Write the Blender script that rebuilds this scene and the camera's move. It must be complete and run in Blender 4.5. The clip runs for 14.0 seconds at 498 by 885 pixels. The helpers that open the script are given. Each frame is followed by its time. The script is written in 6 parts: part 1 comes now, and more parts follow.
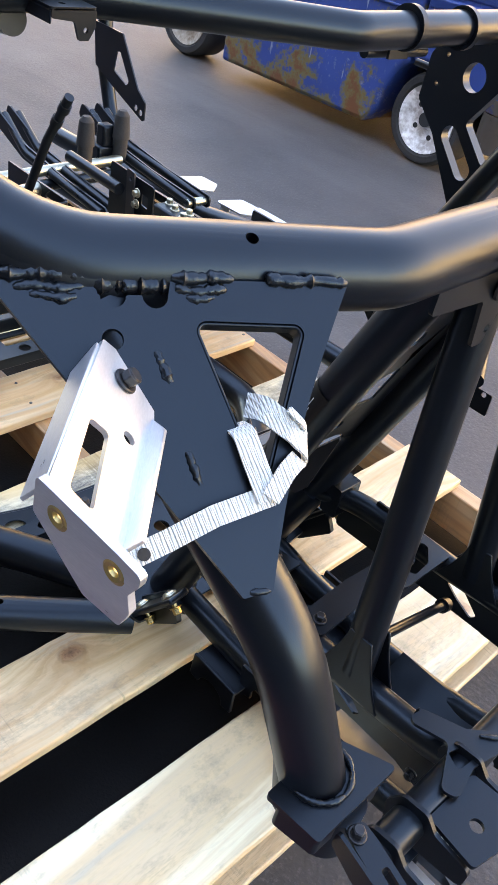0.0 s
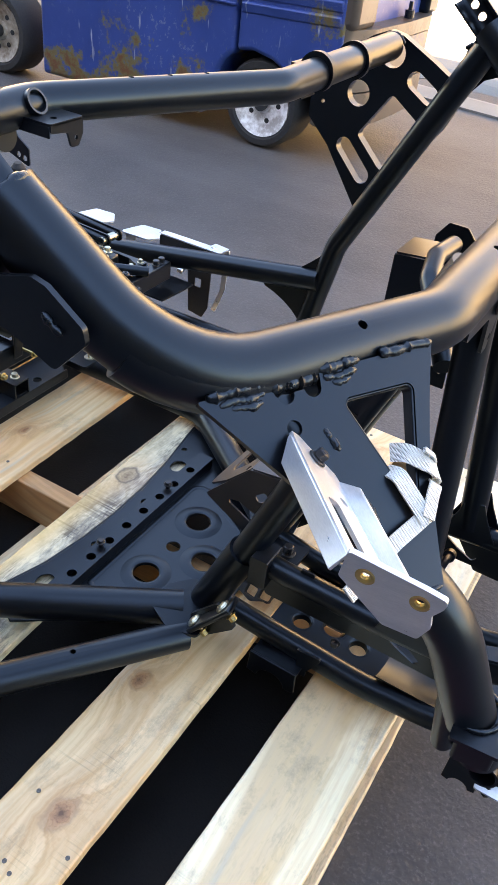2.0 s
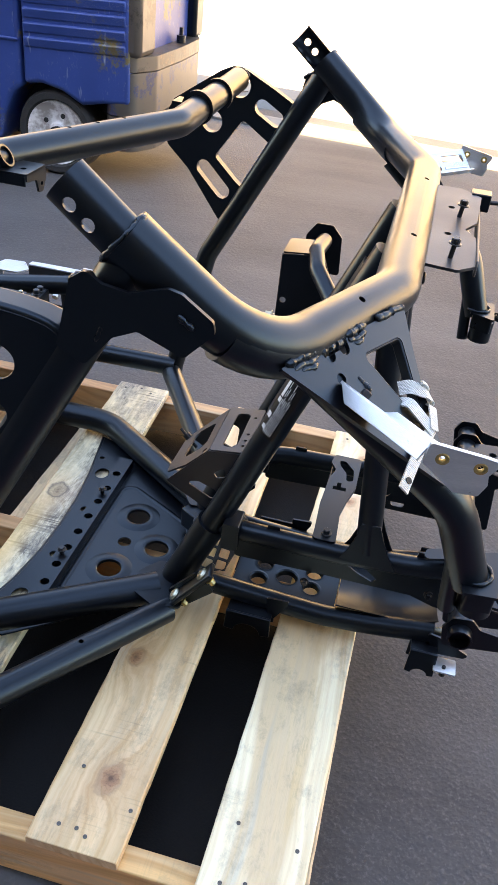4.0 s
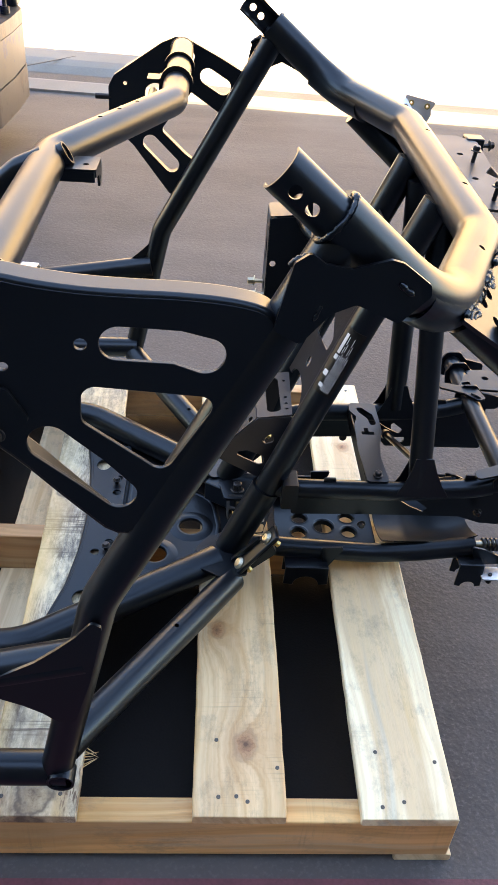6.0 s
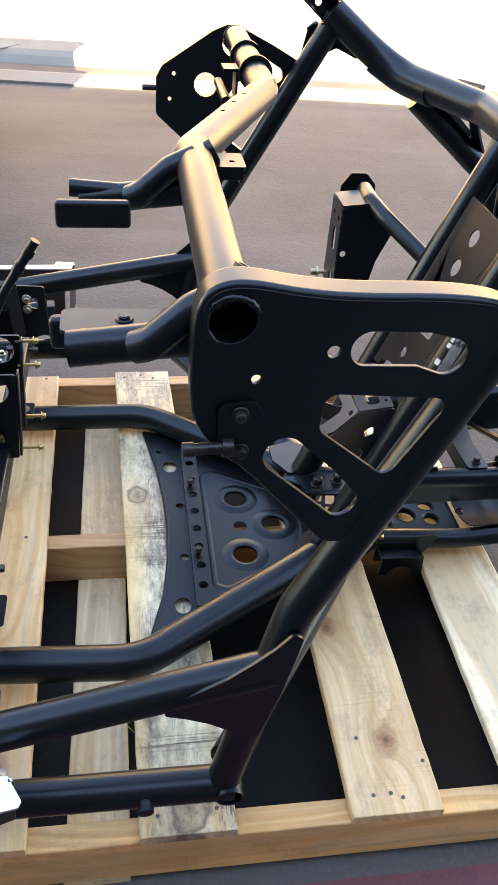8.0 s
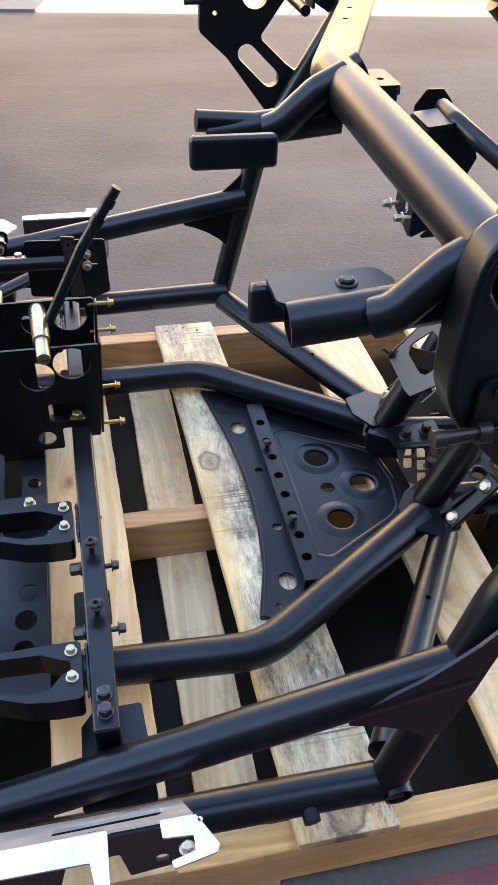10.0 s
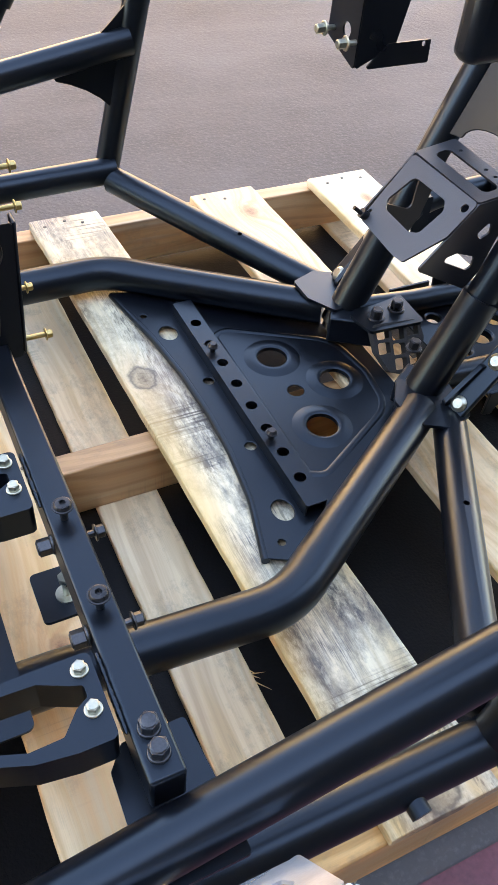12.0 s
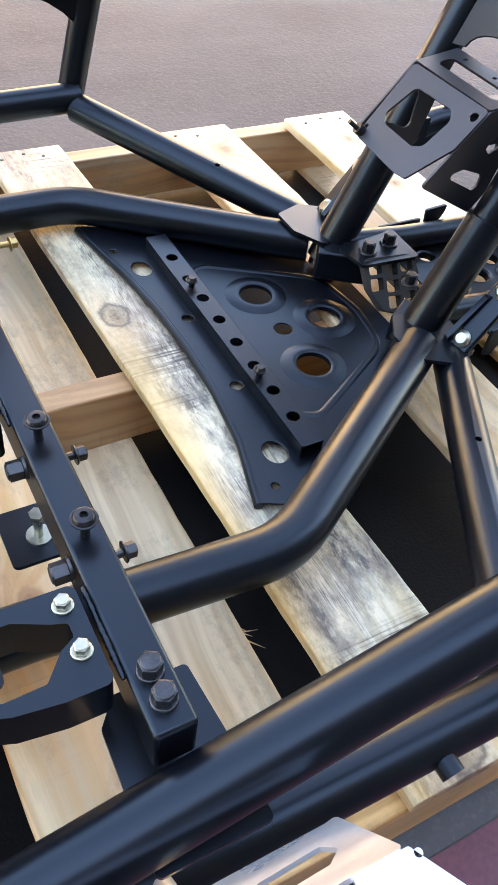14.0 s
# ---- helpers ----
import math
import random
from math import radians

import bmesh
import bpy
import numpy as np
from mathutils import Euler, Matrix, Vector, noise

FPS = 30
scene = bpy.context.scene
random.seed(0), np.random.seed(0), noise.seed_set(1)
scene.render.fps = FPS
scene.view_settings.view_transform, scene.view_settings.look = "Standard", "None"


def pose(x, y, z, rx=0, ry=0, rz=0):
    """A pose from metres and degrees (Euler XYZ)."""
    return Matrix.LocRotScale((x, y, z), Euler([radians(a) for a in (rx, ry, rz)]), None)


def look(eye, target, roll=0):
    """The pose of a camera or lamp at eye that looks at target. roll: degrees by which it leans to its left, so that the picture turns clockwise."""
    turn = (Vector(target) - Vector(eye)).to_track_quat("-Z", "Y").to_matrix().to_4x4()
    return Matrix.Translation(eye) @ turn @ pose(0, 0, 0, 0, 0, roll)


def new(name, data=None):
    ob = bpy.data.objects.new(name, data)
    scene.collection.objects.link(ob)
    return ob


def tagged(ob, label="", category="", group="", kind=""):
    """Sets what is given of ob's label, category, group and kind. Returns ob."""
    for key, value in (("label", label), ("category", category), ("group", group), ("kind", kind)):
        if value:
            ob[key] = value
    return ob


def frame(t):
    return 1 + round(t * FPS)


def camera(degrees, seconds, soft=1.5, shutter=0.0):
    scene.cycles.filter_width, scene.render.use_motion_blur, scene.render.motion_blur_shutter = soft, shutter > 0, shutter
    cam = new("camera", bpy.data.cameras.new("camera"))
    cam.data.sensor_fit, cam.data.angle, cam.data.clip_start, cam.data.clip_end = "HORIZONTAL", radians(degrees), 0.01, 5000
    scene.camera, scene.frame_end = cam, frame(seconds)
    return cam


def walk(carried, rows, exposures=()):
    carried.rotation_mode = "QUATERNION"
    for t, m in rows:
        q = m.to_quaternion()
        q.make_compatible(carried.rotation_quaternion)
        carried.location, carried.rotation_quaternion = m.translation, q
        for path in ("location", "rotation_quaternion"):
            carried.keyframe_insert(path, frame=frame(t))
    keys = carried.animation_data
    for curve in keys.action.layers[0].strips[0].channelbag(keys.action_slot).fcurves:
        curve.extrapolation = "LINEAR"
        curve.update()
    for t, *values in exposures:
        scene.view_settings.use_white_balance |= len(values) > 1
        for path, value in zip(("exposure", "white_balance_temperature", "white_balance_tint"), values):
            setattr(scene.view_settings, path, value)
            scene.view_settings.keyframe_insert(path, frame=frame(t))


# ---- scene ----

cam = camera(34.2, 14.0)
PATH = [
    (0, (0.473, -0.1, 0.949), (-0.526, 1.153, -0.248), 13.1),
    (0.5, (0.473, -0.172, 0.986), (-0.441, 1.146, -0.209), 11.1),
    (1, (0.432, -0.202, 0.99), (-0.458, 1.123, -0.216), 9.0),
    (1.5, (0.385, -0.233, 1.022), (-0.467, 1.11, -0.192), 7.2),
    (2, (0.355, -0.29, 1.046), (-0.373, 1.139, -0.148), 7.2),
    (2.5, (0.314, -0.395, 1.075), (-0.249, 1.135, -0.083), 7.1),
    (3, (0.285, -0.481, 1.089), (-0.166, 1.105, -0.042), 7.3),
    (3.2, (0.278, -0.507, 1.095), (-0.145, 1.094, -0.026), 7.4),
    (5.3, (0.005, -0.576, 1.083), (-0.029, 1.07, -0.053), 4.9),
    (5.5, (-0.032, -0.587, 1.082), (-0.023, 1.051, -0.066), 4.9),
    (6, (-0.141, -0.624, 1.092), (-0.021, 1.001, -0.068), 4.4),
    (6.5, (-0.231, -0.664, 1.101), (-0.038, 0.957, -0.055), 4.4),
    (7, (-0.298, -0.67, 1.102), (-0.069, 0.948, -0.05), 4.6),
    (7.5, (-0.356, -0.626, 1.086), (-0.104, 0.984, -0.073), 4.1),
    (8, (-0.425, -0.573, 1.078), (-0.14, 1.018, -0.1), 4.4),
    (8.5, (-0.479, -0.528, 1.067), (-0.175, 1.041, -0.135), 4.9),
    (9, (-0.543, -0.484, 1.043), (-0.229, 1.061, -0.188), 3.8),
    (9.2, (-0.568, -0.472, 1.042), (-0.243, 1.062, -0.2), 3.4),
    (11.3, (-0.663, -0.247, 0.944), (-0.174, 1.091, -0.46), 2.5),
    (11.5, (-0.684, -0.217, 0.924), (-0.133, 1.088, -0.488), 3.3),
    (12, (-0.724, -0.162, 0.816), (-0.03, 1.053, -0.613), 5.8),
    (12.5, (-0.733, -0.137, 0.733), (0.035, 1.025, -0.702), 6.9),
    (13, (-0.734, -0.133, 0.695), (0.081, 0.988, -0.748), 7.4),
    (13.5, (-0.74, -0.131, 0.693), (0.095, 0.975, -0.749), 8.4),
    (14, (-0.741, -0.126, 0.697), (0.045, 1.022, -0.741), 8.8),
]
EXPOSURES = [(0.0, 3.37, 10900, 19), (3.0, 3.15, 10800, 18), (6.5, 3.10, 10900, 17), (7.5, 3.14, 11200, 17), (8.5, 3.32, 11700, 17), (9.0, 3.20, 11800, 17), (11.5, 3.47, 11100, 19), (14.0, 3.58, 10800, 19)]
walk(cam, [(t, look(eye, target, roll)) for t, eye, target, roll in PATH], EXPOSURES)

# ---- light: yard shaded by an added unseen wall, sunlit street beyond the gutter ----
SUN_ELEVATION, SUN_AZIMUTH = 38.0, 195.0     # degrees; azimuth clockwise from +y

world = bpy.data.worlds.new("world")
scene.world = world
world.use_nodes = True
wn = world.node_tree
sky = wn.nodes.new("ShaderNodeTexSky")
sky.sky_type, sky.sun_disc = "NISHITA", False
sky.sun_elevation, sky.sun_rotation = radians(SUN_ELEVATION), radians(SUN_AZIMUTH)
sky.dust_density, sky.air_density, sky.ozone_density = 0.2, 1.0, 4.5
wn.links.new(sky.outputs[0], wn.nodes["Background"].inputs[0])
wn.nodes["Background"].inputs[1].default_value = 0.178

sun = new("sun", bpy.data.lights.new("sun", "SUN"))
sun.data.energy, sun.data.angle, sun.data.color = 5.0, radians(0.5), (1.0, 0.90, 0.76)
sx, sy = math.sin(radians(SUN_AZIMUTH)), math.cos(radians(SUN_AZIMUTH))
sun.matrix_world = look((20 * sx, 20 * sy, 20 * math.tan(radians(SUN_ELEVATION))), (0, 0, 0))

# ---- helpers for things ----
GROUND = -0.125


def finish(bm, name, material, parent, smooth=True):
    bmesh.ops.recalc_face_normals(bm, faces=bm.faces[:])
    me = bpy.data.meshes.new(name)
    bm.to_mesh(me)
    bm.free()
    if smooth:
        me.shade_smooth()
        me.set_sharp_from_angle(angle=radians(60 if name == "weld_bead" else 35))
    if material:
        me.materials.append(material)
    ob = new(name, me)
    if parent:
        ob.parent = parent
        if parent.type == "EMPTY":
            ob.matrix_parent_inverse = Matrix.Translation(parent.location).inverted()
    return ob


def part(name, bm, material, parent, label=""):
    return tagged(finish(bm, name, material, parent), label)


def thing(name, at, label, category, group="", kind=""):
    ob = new(name)
    ob.empty_display_size = 0.05
    ob.location = at
    bpy.context.view_layer.update()
    return tagged(ob, label, category, group, kind)


def soft_edges(ob, width=0.0015, segments=2, angle=40):
    m = ob.modifiers.new("edges", "BEVEL")
    m.width, m.segments, m.limit_method, m.angle_limit = width, segments, "ANGLE", radians(angle)
    m.harden_normals = False
    return ob


def fillet(points, radius, share=0.48):
    """A path through points with rounded corners. radius: one for all, or one a corner."""
    pts = [Vector(p) for p in points]
    out = [pts[0]]
    for n in range(1, len(pts) - 1):
        r = radius[n - 1] if isinstance(radius, (list, tuple)) else radius
        a, b, c = pts[n - 1], pts[n], pts[n + 1]
        u, v = (a - b).normalized(), (c - b).normalized()
        half = u.angle(v) / 2
        if half > radians(88):
            out.append(b)
            continue
        d = min(r / math.tan(half), share * (a - b).length, share * (c - b).length)
        r = d * math.tan(half)
        if r < 1e-5:
            out.append(b)
            continue
        centre = b + (u + v).normalized() * (r / math.sin(half))
        p, q = b + u * d - centre, b + v * d - centre
        steps = max(3, int(math.degrees(math.pi - 2 * half) / 7))
        for k in range(steps + 1):
            out.append(centre + p.normalized().slerp(q.normalized(), k / steps) * r)
    out.append(pts[-1])
    return out


def sweep(bm, path, r, seg=20, open_ends=(False, False), squash=1.0):
    """A round tube along path; an open end shows its wall and its dark inside."""
    path = [Vector(p) for p in path]
    ring_of, prev = [], None
    for n, p in enumerate(path):
        d = (path[min(n + 1, len(path) - 1)] - path[max(n - 1, 0)]).normalized()
        side = prev - d * prev.dot(d) if prev else d.orthogonal()
        side.normalize()
        prev, up = side, d.cross(side)
        ring_of.append([bm.verts.new(p + r * (math.cos(a) * side + squash * math.sin(a) * up)) for a in (2 * math.pi * k / seg for k in range(seg))])
    for a, b in zip(ring_of, ring_of[1:]):
        for k in range(seg):
            bm.faces.new((a[k], a[(k + 1) % seg], b[(k + 1) % seg], b[k]))
    for end, ring, other in ((0, ring_of[0], path[0] - path[1]), (1, ring_of[-1], path[-1] - path[-2])):
        if not open_ends[end]:
            bm.faces.new(ring)
            continue
        c = sum((v.co for v in ring), Vector()) / seg
        lip = [bm.verts.new(c + (v.co - c) * max(0.1, 1 - 0.0028 / r)) for v in ring]
        deep = [bm.verts.new(v.co - other.normalized() * 2.2 * r) for v in lip]
        for k in range(seg):
            j = (k + 1) % seg
            bm.faces.new((ring[k], ring[j], lip[j], lip[k]))
            bm.faces.new((lip[k], lip[j], deep[j], deep[k]))
        bm.faces.new(deep)
    return bm


def tube(name, points, r, parent, material, radius=0.06, open_ends=(False, False), label="", seg=20):
    return part(name, sweep(bmesh.new(), fillet(points, radius), r, seg, open_ends), material, parent, label)


def frame_of(origin, along, toward):
    """A pose with x along one way and y toward another; z is the normal."""
    x = (Vector(along) - Vector(origin)).normalized()
    t = Vector(toward) - Vector(origin)
    z = x.cross(t).normalized()
    y = z.cross(x)
    return Matrix.Translation(origin) @ Matrix((x, y, z)).transposed().to_4x4()


def circle(x, y, r, n=20, sx=1.0):
    return [(x + sx * r * math.cos(2 * math.pi * k / n), y + r * math.sin(2 * math.pi * k / n)) for k in range(n)]


def rounded(points, r, steps=4):
    """A flat outline with its corners rounded."""
    pts = [Vector((*p, 0)) for p in points]
    out = []
    for n, b in enumerate(pts):
        a, c = pts[n - 1], pts[(n + 1) % len(pts)]
        arc = fillet([(a + b) / 2 if (a - b).length > 2e-4 else a, b, (b + c) / 2], r, 0.96)
        out += [(p.x, p.y) for p in arc[1:-1]]
    return out


def pill(points, radii, steps=7):
    """The outline round circles of the given radii strung along a line of points."""
    left, right = [], []
    pts = [Vector(p) for p in points]
    for n, p in enumerate(pts):
        t = (pts[min(n + 1, len(pts) - 1)] - pts[max(n - 1, 0)]).normalized()
        q, r = Vector((-t.y, t.x)), radii[n]
        turn = [math.pi / 2 * k / steps for k in range(steps)]
        if n == 0:
            left += [p - t * r * math.cos(a) + q * r * math.sin(a) for a in turn]
            right += [p - t * r * math.cos(a) - q * r * math.sin(a) for a in turn[1:]]
        left.append(p + q * r)
        right.append(p - q * r)
        if n == len(pts) - 1:
            left += [p + t * r * math.cos(a) + q * r * math.sin(a) for a in turn[:0:-1]]
            right += [p + t * r * math.cos(a) - q * r * math.sin(a) for a in turn[::-1]]
    return [tuple(p) for p in left + right[::-1]]


def sheet(outline, holes, thick, m=Matrix()):
    """A flat plate of an outline with holes through it, its middle at z = 0 of m."""
    bm = bmesh.new()
    edges = []
    for loop in (outline, *holes):
        vs = [bm.verts.new((x, y, -thick / 2)) for x, y in loop]
        edges += [bm.edges.new((vs[k - 1], vs[k])) for k in range(len(vs))]
    bmesh.ops.triangle_fill(bm, use_beauty=True, use_dissolve=False, edges=edges)
    got = bmesh.ops.extrude_face_region(bm, geom=bm.faces[:])["geom"]
    bmesh.ops.translate(bm, vec=(0, 0, thick), verts=[g for g in got if isinstance(g, bmesh.types.BMVert)])
    bm.transform(m)
    return bm


def plate(name, outline, holes, thick, m, material, parent, label="", soft=0.0012):
    return soft_edges(part(name, sheet(outline, holes, thick, m), material, parent, label), soft)


def block(bm, size, m):
    got = bmesh.ops.create_cube(bm, size=1.0, matrix=m @ Matrix.Diagonal((*size, 1)))
    return got["verts"]


def box(name, size, m, material, parent, label="", soft=0.002):
    bm = bmesh.new()
    block(bm, size, m)
    return soft_edges(part(name, bm, material, parent, label), soft)


def rod(bm, a, b, r, seg=12, r2=None):
    a, b = Vector(a), Vector(b)
    m = Matrix.Translation((a + b) / 2) @ (b - a).to_track_quat("Z", "Y").to_matrix().to_4x4()
    bmesh.ops.create_cone(bm, cap_ends=True, segments=seg, radius1=r, radius2=r if r2 is None else r2, depth=(b - a).length, matrix=m)
    return bm


def bolt(at, way, r, material, parent, name="bolt", shank=0.0, washer=1.45, label="", head=None):
    """A hexagon flange bolt whose washer sits at a place and whose head points some way."""
    at, way = Vector(at), Vector(way).normalized()
    head = head or 1.1 * r
    bm = bmesh.new()
    rod(bm, at, at + way * 0.3 * r, washer * r, 20, washer * r * 0.92)
    rod(bm, at + way * 0.3 * r, at + way * (0.3 * r + head), r, 6)
    rod(bm, at + way * (0.3 * r + head), at + way * (0.42 * r + head), r * 0.86, 12, r * 0.7)
    if shank:
        rod(bm, at - way * shank, at, 0.55 * r, 10)
    return soft_edges(part(name, bm, material, parent, label), 0.0006)


def drill(ob, cuts):
    """Holes of (place, way, radius, depth) cut into a mesh."""
    bm = bmesh.new()
    for at, way, r, deep in cuts:
        rod(bm, Vector(at) + Vector(way).normalized() * 0.03, Vector(at) - Vector(way).normalized() * deep, r, 14 if r < 0.02 else 32)
    return carve(ob, bm)


def carve(ob, bm):
    """Takes a solid away from a mesh."""
    cutter = finish(bm, "cutter", None, None, False)
    m = ob.modifiers.new("cut", "BOOLEAN")
    m.object, m.operation, m.solver = cutter, "DIFFERENCE", "EXACT"
    bpy.context.view_layer.update()
    me = bpy.data.meshes.new_from_object(ob.evaluated_get(bpy.context.evaluated_depsgraph_get()))
    ob.modifiers.clear()
    me.name = ob.data.name
    ob.data = me
    me.shade_smooth()
    me.set_sharp_from_angle(angle=radians(35))
    bpy.data.objects.remove(cutter)
    return ob


def bead(name, path, r, parent, closed=False):
    """A rippled line of weld along a path."""
    pts = [Vector(p) for p in path]
    fine = []
    for a, b in zip(pts, pts[1:]):
        n = max(1, int((b - a).length / 0.0018))
        fine += [a + (b - a) * k / n for k in range(n)]
    fine.append(pts[-1])
    bm = bmesh.new()
    rows, prev = [], None
    for n, p in enumerate(fine):
        d = (fine[min(n + 1, len(fine) - 1)] - fine[max(n - 1, 0)]).normalized()
        side = prev - d * prev.dot(d) if prev else d.orthogonal()
        prev = side.normalized()
        up = d.cross(prev)
        q = r * (0.88 + 0.40 * noise.noise(p * 190) + 0.12 * math.sin(n * 2.6)) * min(1.0, 0.55 + 0.25 * min(n, len(fine) - 1 - n))
        rows.append([bm.verts.new(p + q * (math.cos(a) * prev + math.sin(a) * up)) for a in (math.pi * k / 5 for k in range(10))])
    for a, b in zip(rows, rows[1:]):
        for k in range(10):
            bm.faces.new((a[k], a[(k + 1) % 10], b[(k + 1) % 10], b[k]))
    bm.faces.new(rows[0])
    bm.faces.new(rows[-1])
    return part(name, bm, weld, parent)


def ring_path(c, u, v, r, n=32):
    c, u, v = Vector(c), Vector(u), Vector(v)
    return [c + r * (math.cos(a) * u + math.sin(a) * v) for a in (2 * math.pi * k / n for k in range(n + 1))]


def lathe(bm, profile, at, seg=40, caps=True):
    """Turns a profile of (radius, y) about the line along y through a place."""
    at = Vector(at)
    rows = [[bm.verts.new(at + Vector((r * math.cos(a), y, r * math.sin(a)))) for a in (2 * math.pi * k / seg for k in range(seg))] for r, y in profile]
    for a, b in zip(rows, rows[1:]):
        for k in range(seg):
            bm.faces.new((a[k], a[(k + 1) % seg], b[(k + 1) % seg], b[k]))
    if caps:
        bm.faces.new(rows[0])
        bm.faces.new(rows[-1])
    return bm


# ---- materials ----
def nodes_of(name):
    m = bpy.data.materials.new(name)
    m.use_nodes = True
    return m, m.node_tree.nodes, m.node_tree.links, m.node_tree.nodes["Principled BSDF"]


def mottled(name, dark, light, rough=(0.4, 0.6), scale=8.0, fine=120.0, metal=0.0, bump=0.05, coat=0.0, fine_mix=0.35, stretch=(1, 1, 1), spec=0.5, spread=1.0):
    """A painted, cast or rolled surface: two scales of colour, gloss and relief."""
    m, n, l, bsdf = nodes_of(name)
    co = n.new("ShaderNodeTexCoord")
    mp = n.new("ShaderNodeMapping")
    mp.inputs["Scale"].default_value = stretch
    l.new(co.outputs["Object"], mp.inputs[0])
    big, small = n.new("ShaderNodeTexNoise"), n.new("ShaderNodeTexNoise")
    for t, s, d in ((big, scale, 4), (small, fine, 3)):
        t.inputs["Scale"].default_value, t.inputs["Detail"].default_value = s, d
        l.new(mp.outputs[0], t.inputs["Vector"])
    mix = n.new("ShaderNodeMix")
    mix.inputs[0].default_value = fine_mix
    l.new(big.outputs["Fac"], mix.inputs[2])
    l.new(small.outputs["Fac"], mix.inputs[3])
    ramp = n.new("ShaderNodeValToRGB")
    e = ramp.color_ramp.elements
    e[0].position, e[1].position = 0.5 - 0.2 * spread, 0.5 + 0.2 * spread
    e[0].color, e[1].color = (*dark, 1), (*light, 1)
    l.new(mix.outputs[0], ramp.inputs[0])
    l.new(ramp.outputs[0], bsdf.inputs["Base Color"])
    rr = n.new("ShaderNodeMapRange")
    rr.inputs[1].default_value, rr.inputs[2].default_value = 0.3, 0.7
    rr.inputs[3].default_value, rr.inputs[4].default_value = rough
    l.new(big.outputs["Fac"], rr.inputs[0])
    l.new(rr.outputs[0], bsdf.inputs["Roughness"])
    bp = n.new("ShaderNodeBump")
    bp.inputs["Strength"].default_value, bp.inputs["Distance"].default_value = bump, 0.002
    l.new(small.outputs["Fac"], bp.inputs["Height"])
    l.new(bp.outputs[0], bsdf.inputs["Normal"])
    bsdf.inputs["Metallic"].default_value = metal
    bsdf.inputs["Specular IOR Level"].default_value = spec
    bsdf.inputs["Coat Weight"].default_value = coat
    bsdf.inputs["Coat Roughness"].default_value = 0.25
    return m


def wood(name, light, dark, weather=0.0, knots=(), seed=0.0, bands=(), wane=None):
    """Sawn softwood whose grain runs along the board's y, with knots at (x, y, radius)."""
    m, n, l, bsdf = nodes_of(name)

    def math_node(op, a, b=None):
        q = n.new("ShaderNodeMath")
        q.operation = op
        for k, v in enumerate((a, b)):
            if v is None:
                continue
            if isinstance(v, (int, float)):
                q.inputs[k].default_value = v
            else:
                l.new(v, q.inputs[k])
        return q.outputs[0]

    def mixed(fac, a, b):
        q = n.new("ShaderNodeMix")
        q.data_type = "RGBA"
        for k, v in ((0, fac), (6, a), (7, b)):
            if isinstance(v, tuple):
                q.inputs[k].default_value = (*v, 1)
            elif isinstance(v, (int, float)):
                q.inputs[k].default_value = v
            else:
                l.new(v, q.inputs[k])
        return q.outputs[2]

    co, sep = n.new("ShaderNodeTexCoord"), n.new("ShaderNodeSeparateXYZ")
    l.new(co.outputs["Object"], sep.inputs[0])
    x, y, z = sep.outputs
    pull, core, ring, halo, heart = 0.0, 0.0, 0.0, 0.0, 0.0

    def cloud(scale, detail, rough, stretch=(1, 1, 1), lo=0.4, hi=0.6):
        mp, q, r = n.new("ShaderNodeMapping"), n.new("ShaderNodeTexNoise"), n.new("ShaderNodeMapRange")
        mp.inputs["Scale"].default_value, mp.inputs["Location"].default_value = stretch, (seed * 5, seed * 9, 0)
        q.inputs["Scale"].default_value, q.inputs["Detail"].default_value, q.inputs["Roughness"].default_value = scale, detail, rough
        r.inputs[1].default_value, r.inputs[2].default_value = lo, hi
        l.new(co.outputs["Object"], mp.inputs[0])
        l.new(mp.outputs[0], q.inputs["Vector"])
        l.new(q.outputs["Fac"], r.inputs[0])
        return r.outputs[0]

    wobble = cloud(38, 3, 0.6, lo=0.0, hi=1.0) if knots else None
    for kx, ky, kr in knots:
        dx, dy = math_node("SUBTRACT", x, kx), math_node("SUBTRACT", y, ky)
        d = math_node("SQRT", math_node("ADD", math_node("MULTIPLY", dx, dx), math_node("MULTIPLY", math_node("MULTIPLY", dy, dy), 0.45)))
        d = math_node("ADD", d, math_node("MULTIPLY", math_node("SUBTRACT", wobble, 0.5), 1.5 * kr))
        halo = math_node("ADD", halo, math_node("POWER", 2.718, math_node("MULTIPLY", d, -1 / (1.9 * kr))))
        near = math_node("POWER", 2.718, math_node("MULTIPLY", d, -1 / (1.6 * kr)))
        pull = math_node("ADD", pull, math_node("MULTIPLY", near, 0.075))
        off = math_node("DIVIDE", math_node("SUBTRACT", d, kr), 0.22 * kr)
        ring = math_node("ADD", ring, math_node("POWER", 2.718, math_node("MULTIPLY", math_node("MULTIPLY", off, off), -1.0)))
        edge = n.new("ShaderNodeMapRange")
        edge.inputs[1].default_value, edge.inputs[2].default_value = kr * 1.05, kr * 0.45
        l.new(d, edge.inputs[0])
        core = math_node("MAXIMUM", core, edge.outputs[0])
        heart = math_node("ADD", heart, math_node("POWER", 2.718, math_node("MULTIPLY", d, -1 / (0.22 * kr))))
    warp = n.new("ShaderNodeTexNoise")
    warp.inputs["Scale"].default_value = 2.2
    l.new(co.outputs["Object"], warp.inputs["Vector"])
    across = math_node("ADD", math_node("ADD", x, seed), math_node("MULTIPLY", warp.outputs["Fac"], 0.09))
